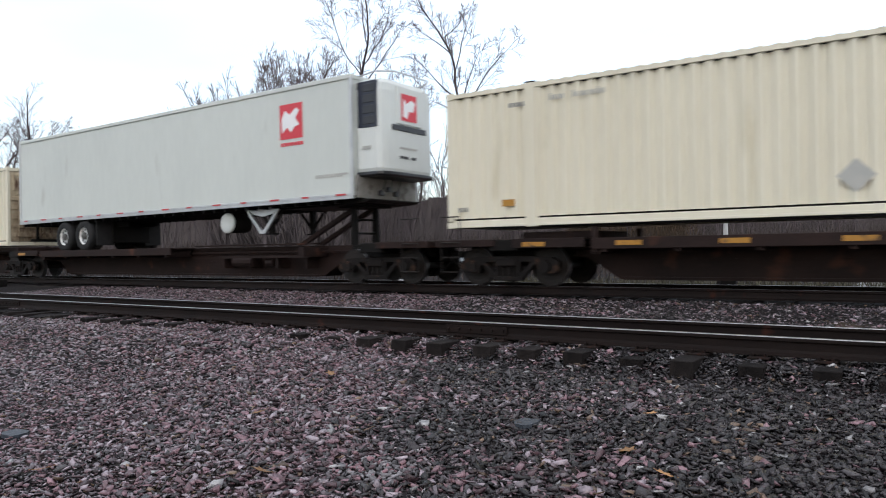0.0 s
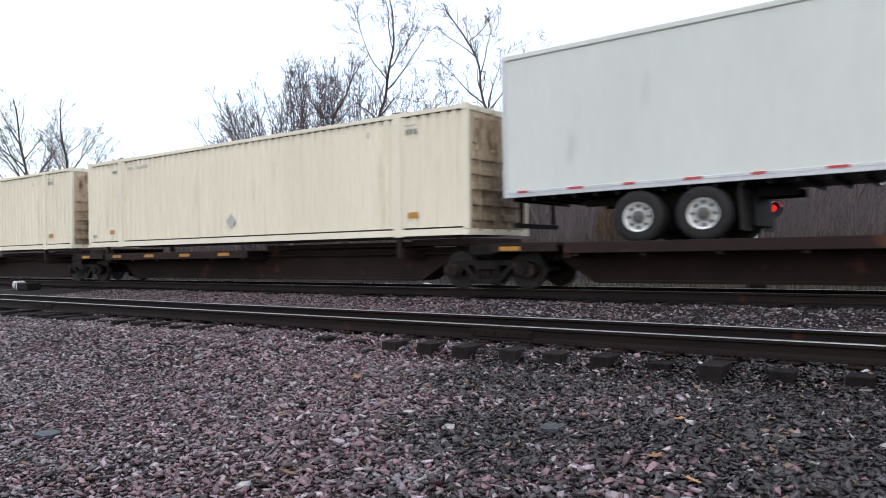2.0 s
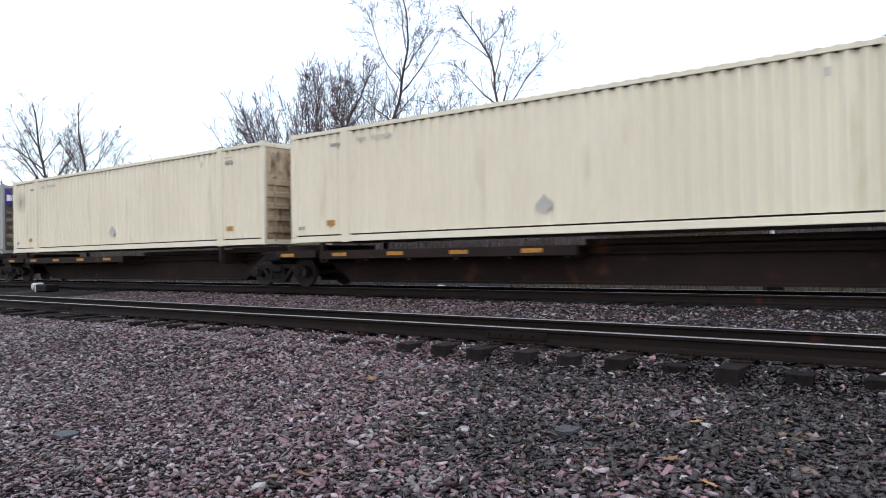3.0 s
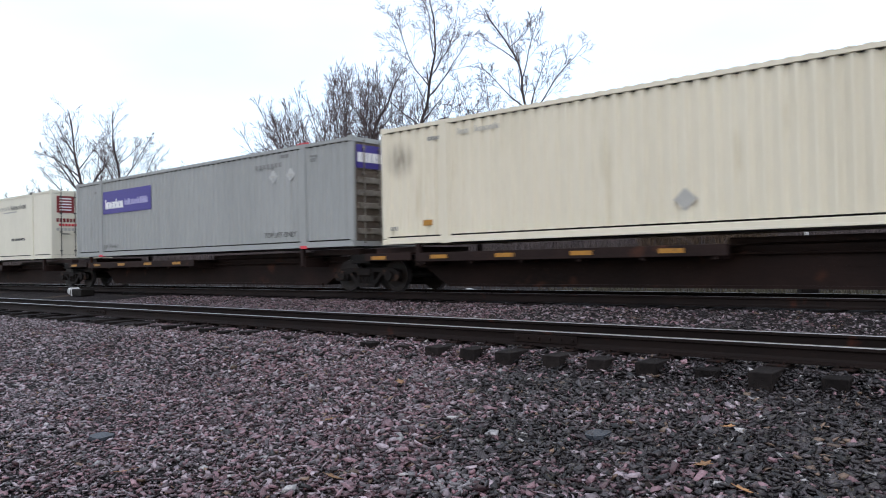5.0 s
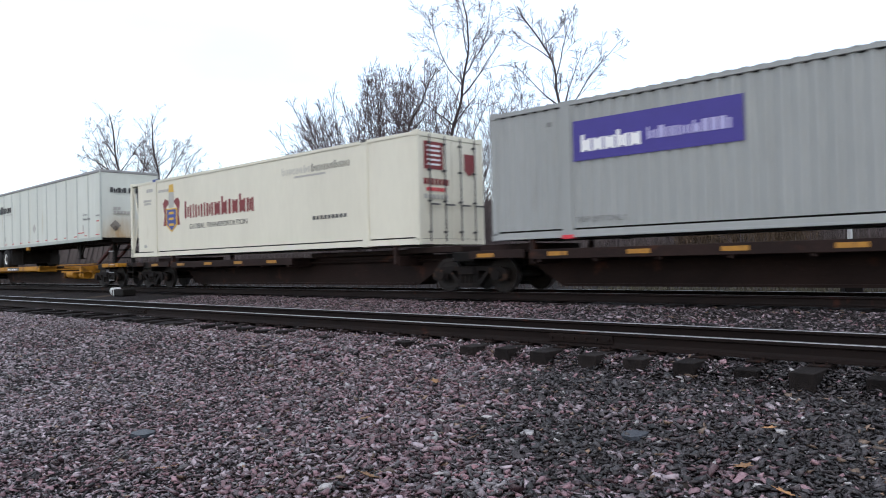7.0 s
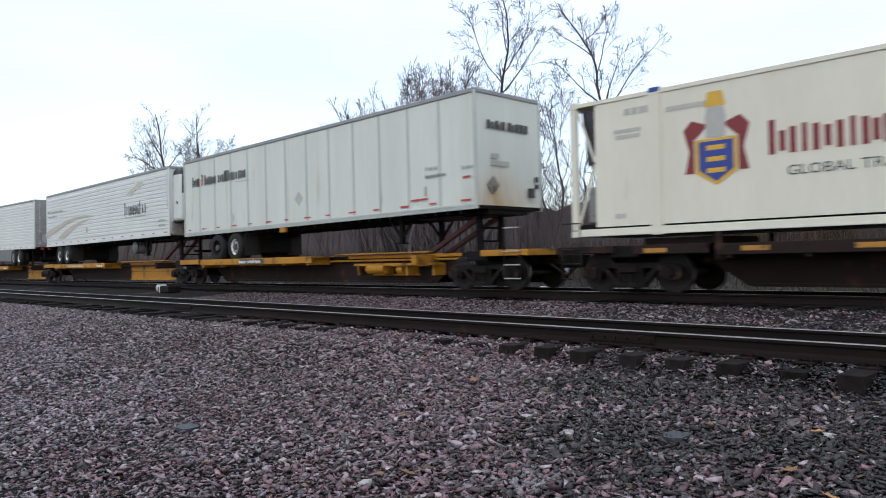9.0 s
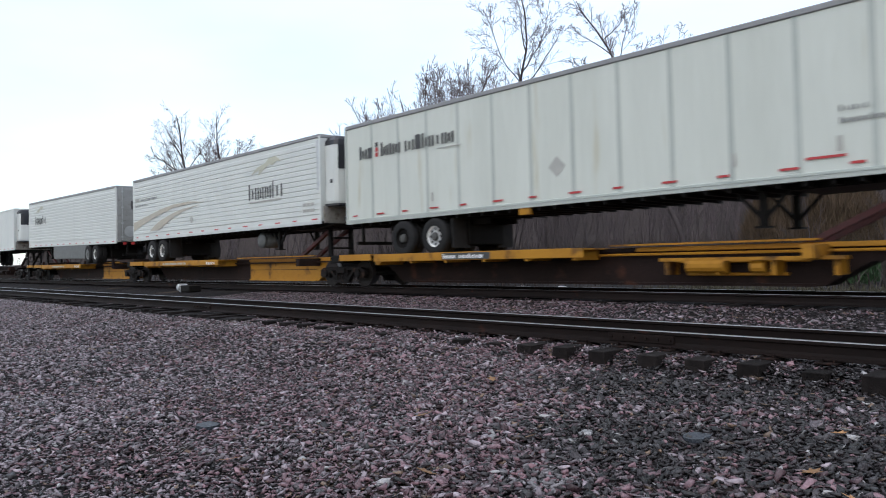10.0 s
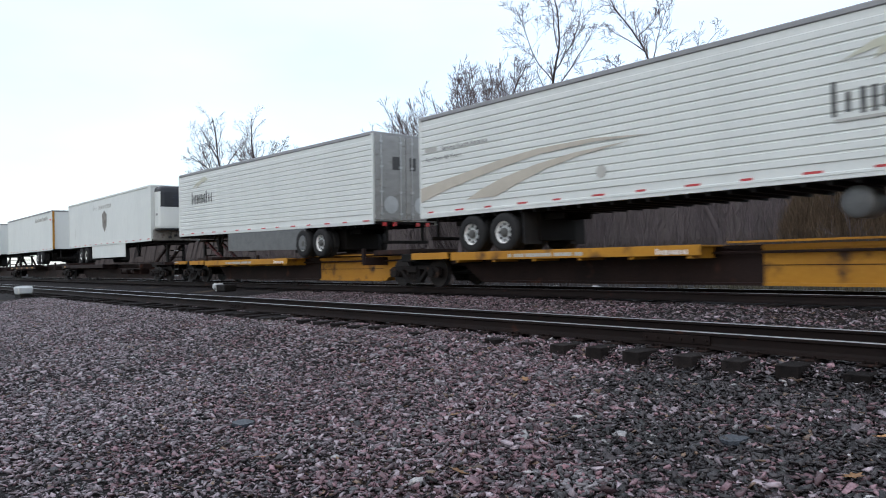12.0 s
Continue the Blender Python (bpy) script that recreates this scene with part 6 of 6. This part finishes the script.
part("case", box(bmesh.new(), -0.15, 0.62, -0.3, 0.3, 0.16, 0.50, 0.05), ALU, box_2, "pale metal case")
part("cover", box(bmesh.new(), -0.55, -0.18, -0.25, 0.25, 0.30, 0.46, 0.04), SIGNWHITE, box_2, "white lid")
part("foot", box(bmesh.new(), -0.6, 0.6, -0.2, 0.2, -0.1, 0.2, 0.02), GRIME, box_2)

for k, (x, y, s) in enumerate(((-14.6, 16.9, 0.30), (-13.2, 17.0, 0.36), (-1.2, 17.2, 0.34), (-22.0, 17.0, 0.25))):
    g = random.Random(k)
    bm = bmesh.new()
    bmesh.ops.create_icosphere(bm, subdivisions=2, radius=s * 0.5)
    for v in bm.verts:
        v.co = Vector((v.co.x * 1.3, v.co.y * 0.7, v.co.z * 0.5)) * g.uniform(0.6, 1.15)
    o = tagged(new("litter", shell("litter", bm, LITTER)), "crumpled white litter beside the far rail", "litter", "scraps of litter")
    o.matrix_basis = pose(x, y, float(ground_z(x, y)) + 0.12 * s + 0.1)


def leaf_mesh():
    out = []
    for k in range(13):
        a = 2 * math.pi * k / 13
        r = 0.055 * (1.0 if k % 2 else 0.55) * (1.25 if k in (6, 7) else 1.0)
        out.append((r * math.cos(a) * 1.3, r * math.sin(a)))
    bm = bmesh.new()
    prism(bm, out, 0, 0.002, "z")
    for v in bm.verts:
        v.co.z += 0.25 * (v.co.x ** 2 + v.co.y ** 2) * 8 * (1 if v.co.x > 0 else 0.5)
    return shell("fallen_leaf", bm, LEAF)


OAK = leaf_mesh()
LEAVES = ((-1.75, 4.65), (-1.40, 4.28), (-3.49, 3.08), (-5.52, 5.86), (-1.95, 5.68), (-4.69, 2.38), (-4.8, 4.2))
g = random.Random(12)
for x, y, r in ((-2.72, 5.06, 0.10), (-5.96, 2.81, 0.09)):
    bm = bmesh.new()
    prism(bm, [(r * g.uniform(0.75, 1.25) * 1.3 * math.cos(k * 0.698), r * g.uniform(0.75, 1.2) * math.sin(k * 0.698)) for k in range(9)], 0, 0.03, "z")
    o = tagged(new("flat_stone", shell("flat_stone", bm, SLAB)), "flat blue-grey stone slab lying in the gravel", "stone")
    o.matrix_basis = pose(x, y, float(ground_z(x, y)) + 0.012, g.uniform(-4, 4), g.uniform(-4, 4), g.uniform(0, 360))
g = random.Random(9)
for x, y in LEAVES:
    o = tagged(new("fallen_leaf", OAK), "tan fallen oak leaf lying on the ballast", "leaf", "fallen leaves")
    o.matrix_basis = pose(x, y, float(ground_z(x, y)) + 0.045, g.uniform(-15, 15), g.uniform(-15, 15), g.uniform(0, 360))

# single stones nearest to the eye
g = random.Random(4)
shapes = []
for k in range(12):
    gg = np.random.default_rng(60 + k)
    v = (CUBE + gg.uniform(-0.42, 0.42, (8, 3))) * np.array([0.021, 0.014, 0.0085])
    shapes.append(quick_mesh("stone", v, CUBE_F, [PIECE_ROSE if k % 3 == 0 else PIECE]))
for k in range(300):
    x, y = g.uniform(PIECES[0], PIECES[1]), g.uniform(PIECES[2], PIECES[3])
    s = min(1.8, math.exp(g.gauss(0, 0.36)))
    part("stone", shapes[k % 12], None, ground, at=pose(x, y, float(ground_z(x, y)) + 0.011 * s, g.gauss(0, 17), g.gauss(0, 17), g.uniform(0, 360)) @ Matrix.Scale(s, 4))


# ---------------------------------------------------------------- motion
def run_at(t):
    return float(np.interp(t, [r[0] for r in RUN], [r[1] for r in RUN]))


def motions():
    for thing_, x, y, z, *tilt in MOVERS:
        lean_ = tilt[0] if tilt else 0.0
        walk(thing_, [(t, pose(x + s, y, z, 0, lean_, 0)) for t, s in RUN])
    for w, a in WHEELSETS:
        walk(w, [(k / 30, pose(a, 0, 0.42, 0, math.degrees((run_at(k / 30) + 60) / 0.42), 0)) for k in range(0, 361)])


motions()
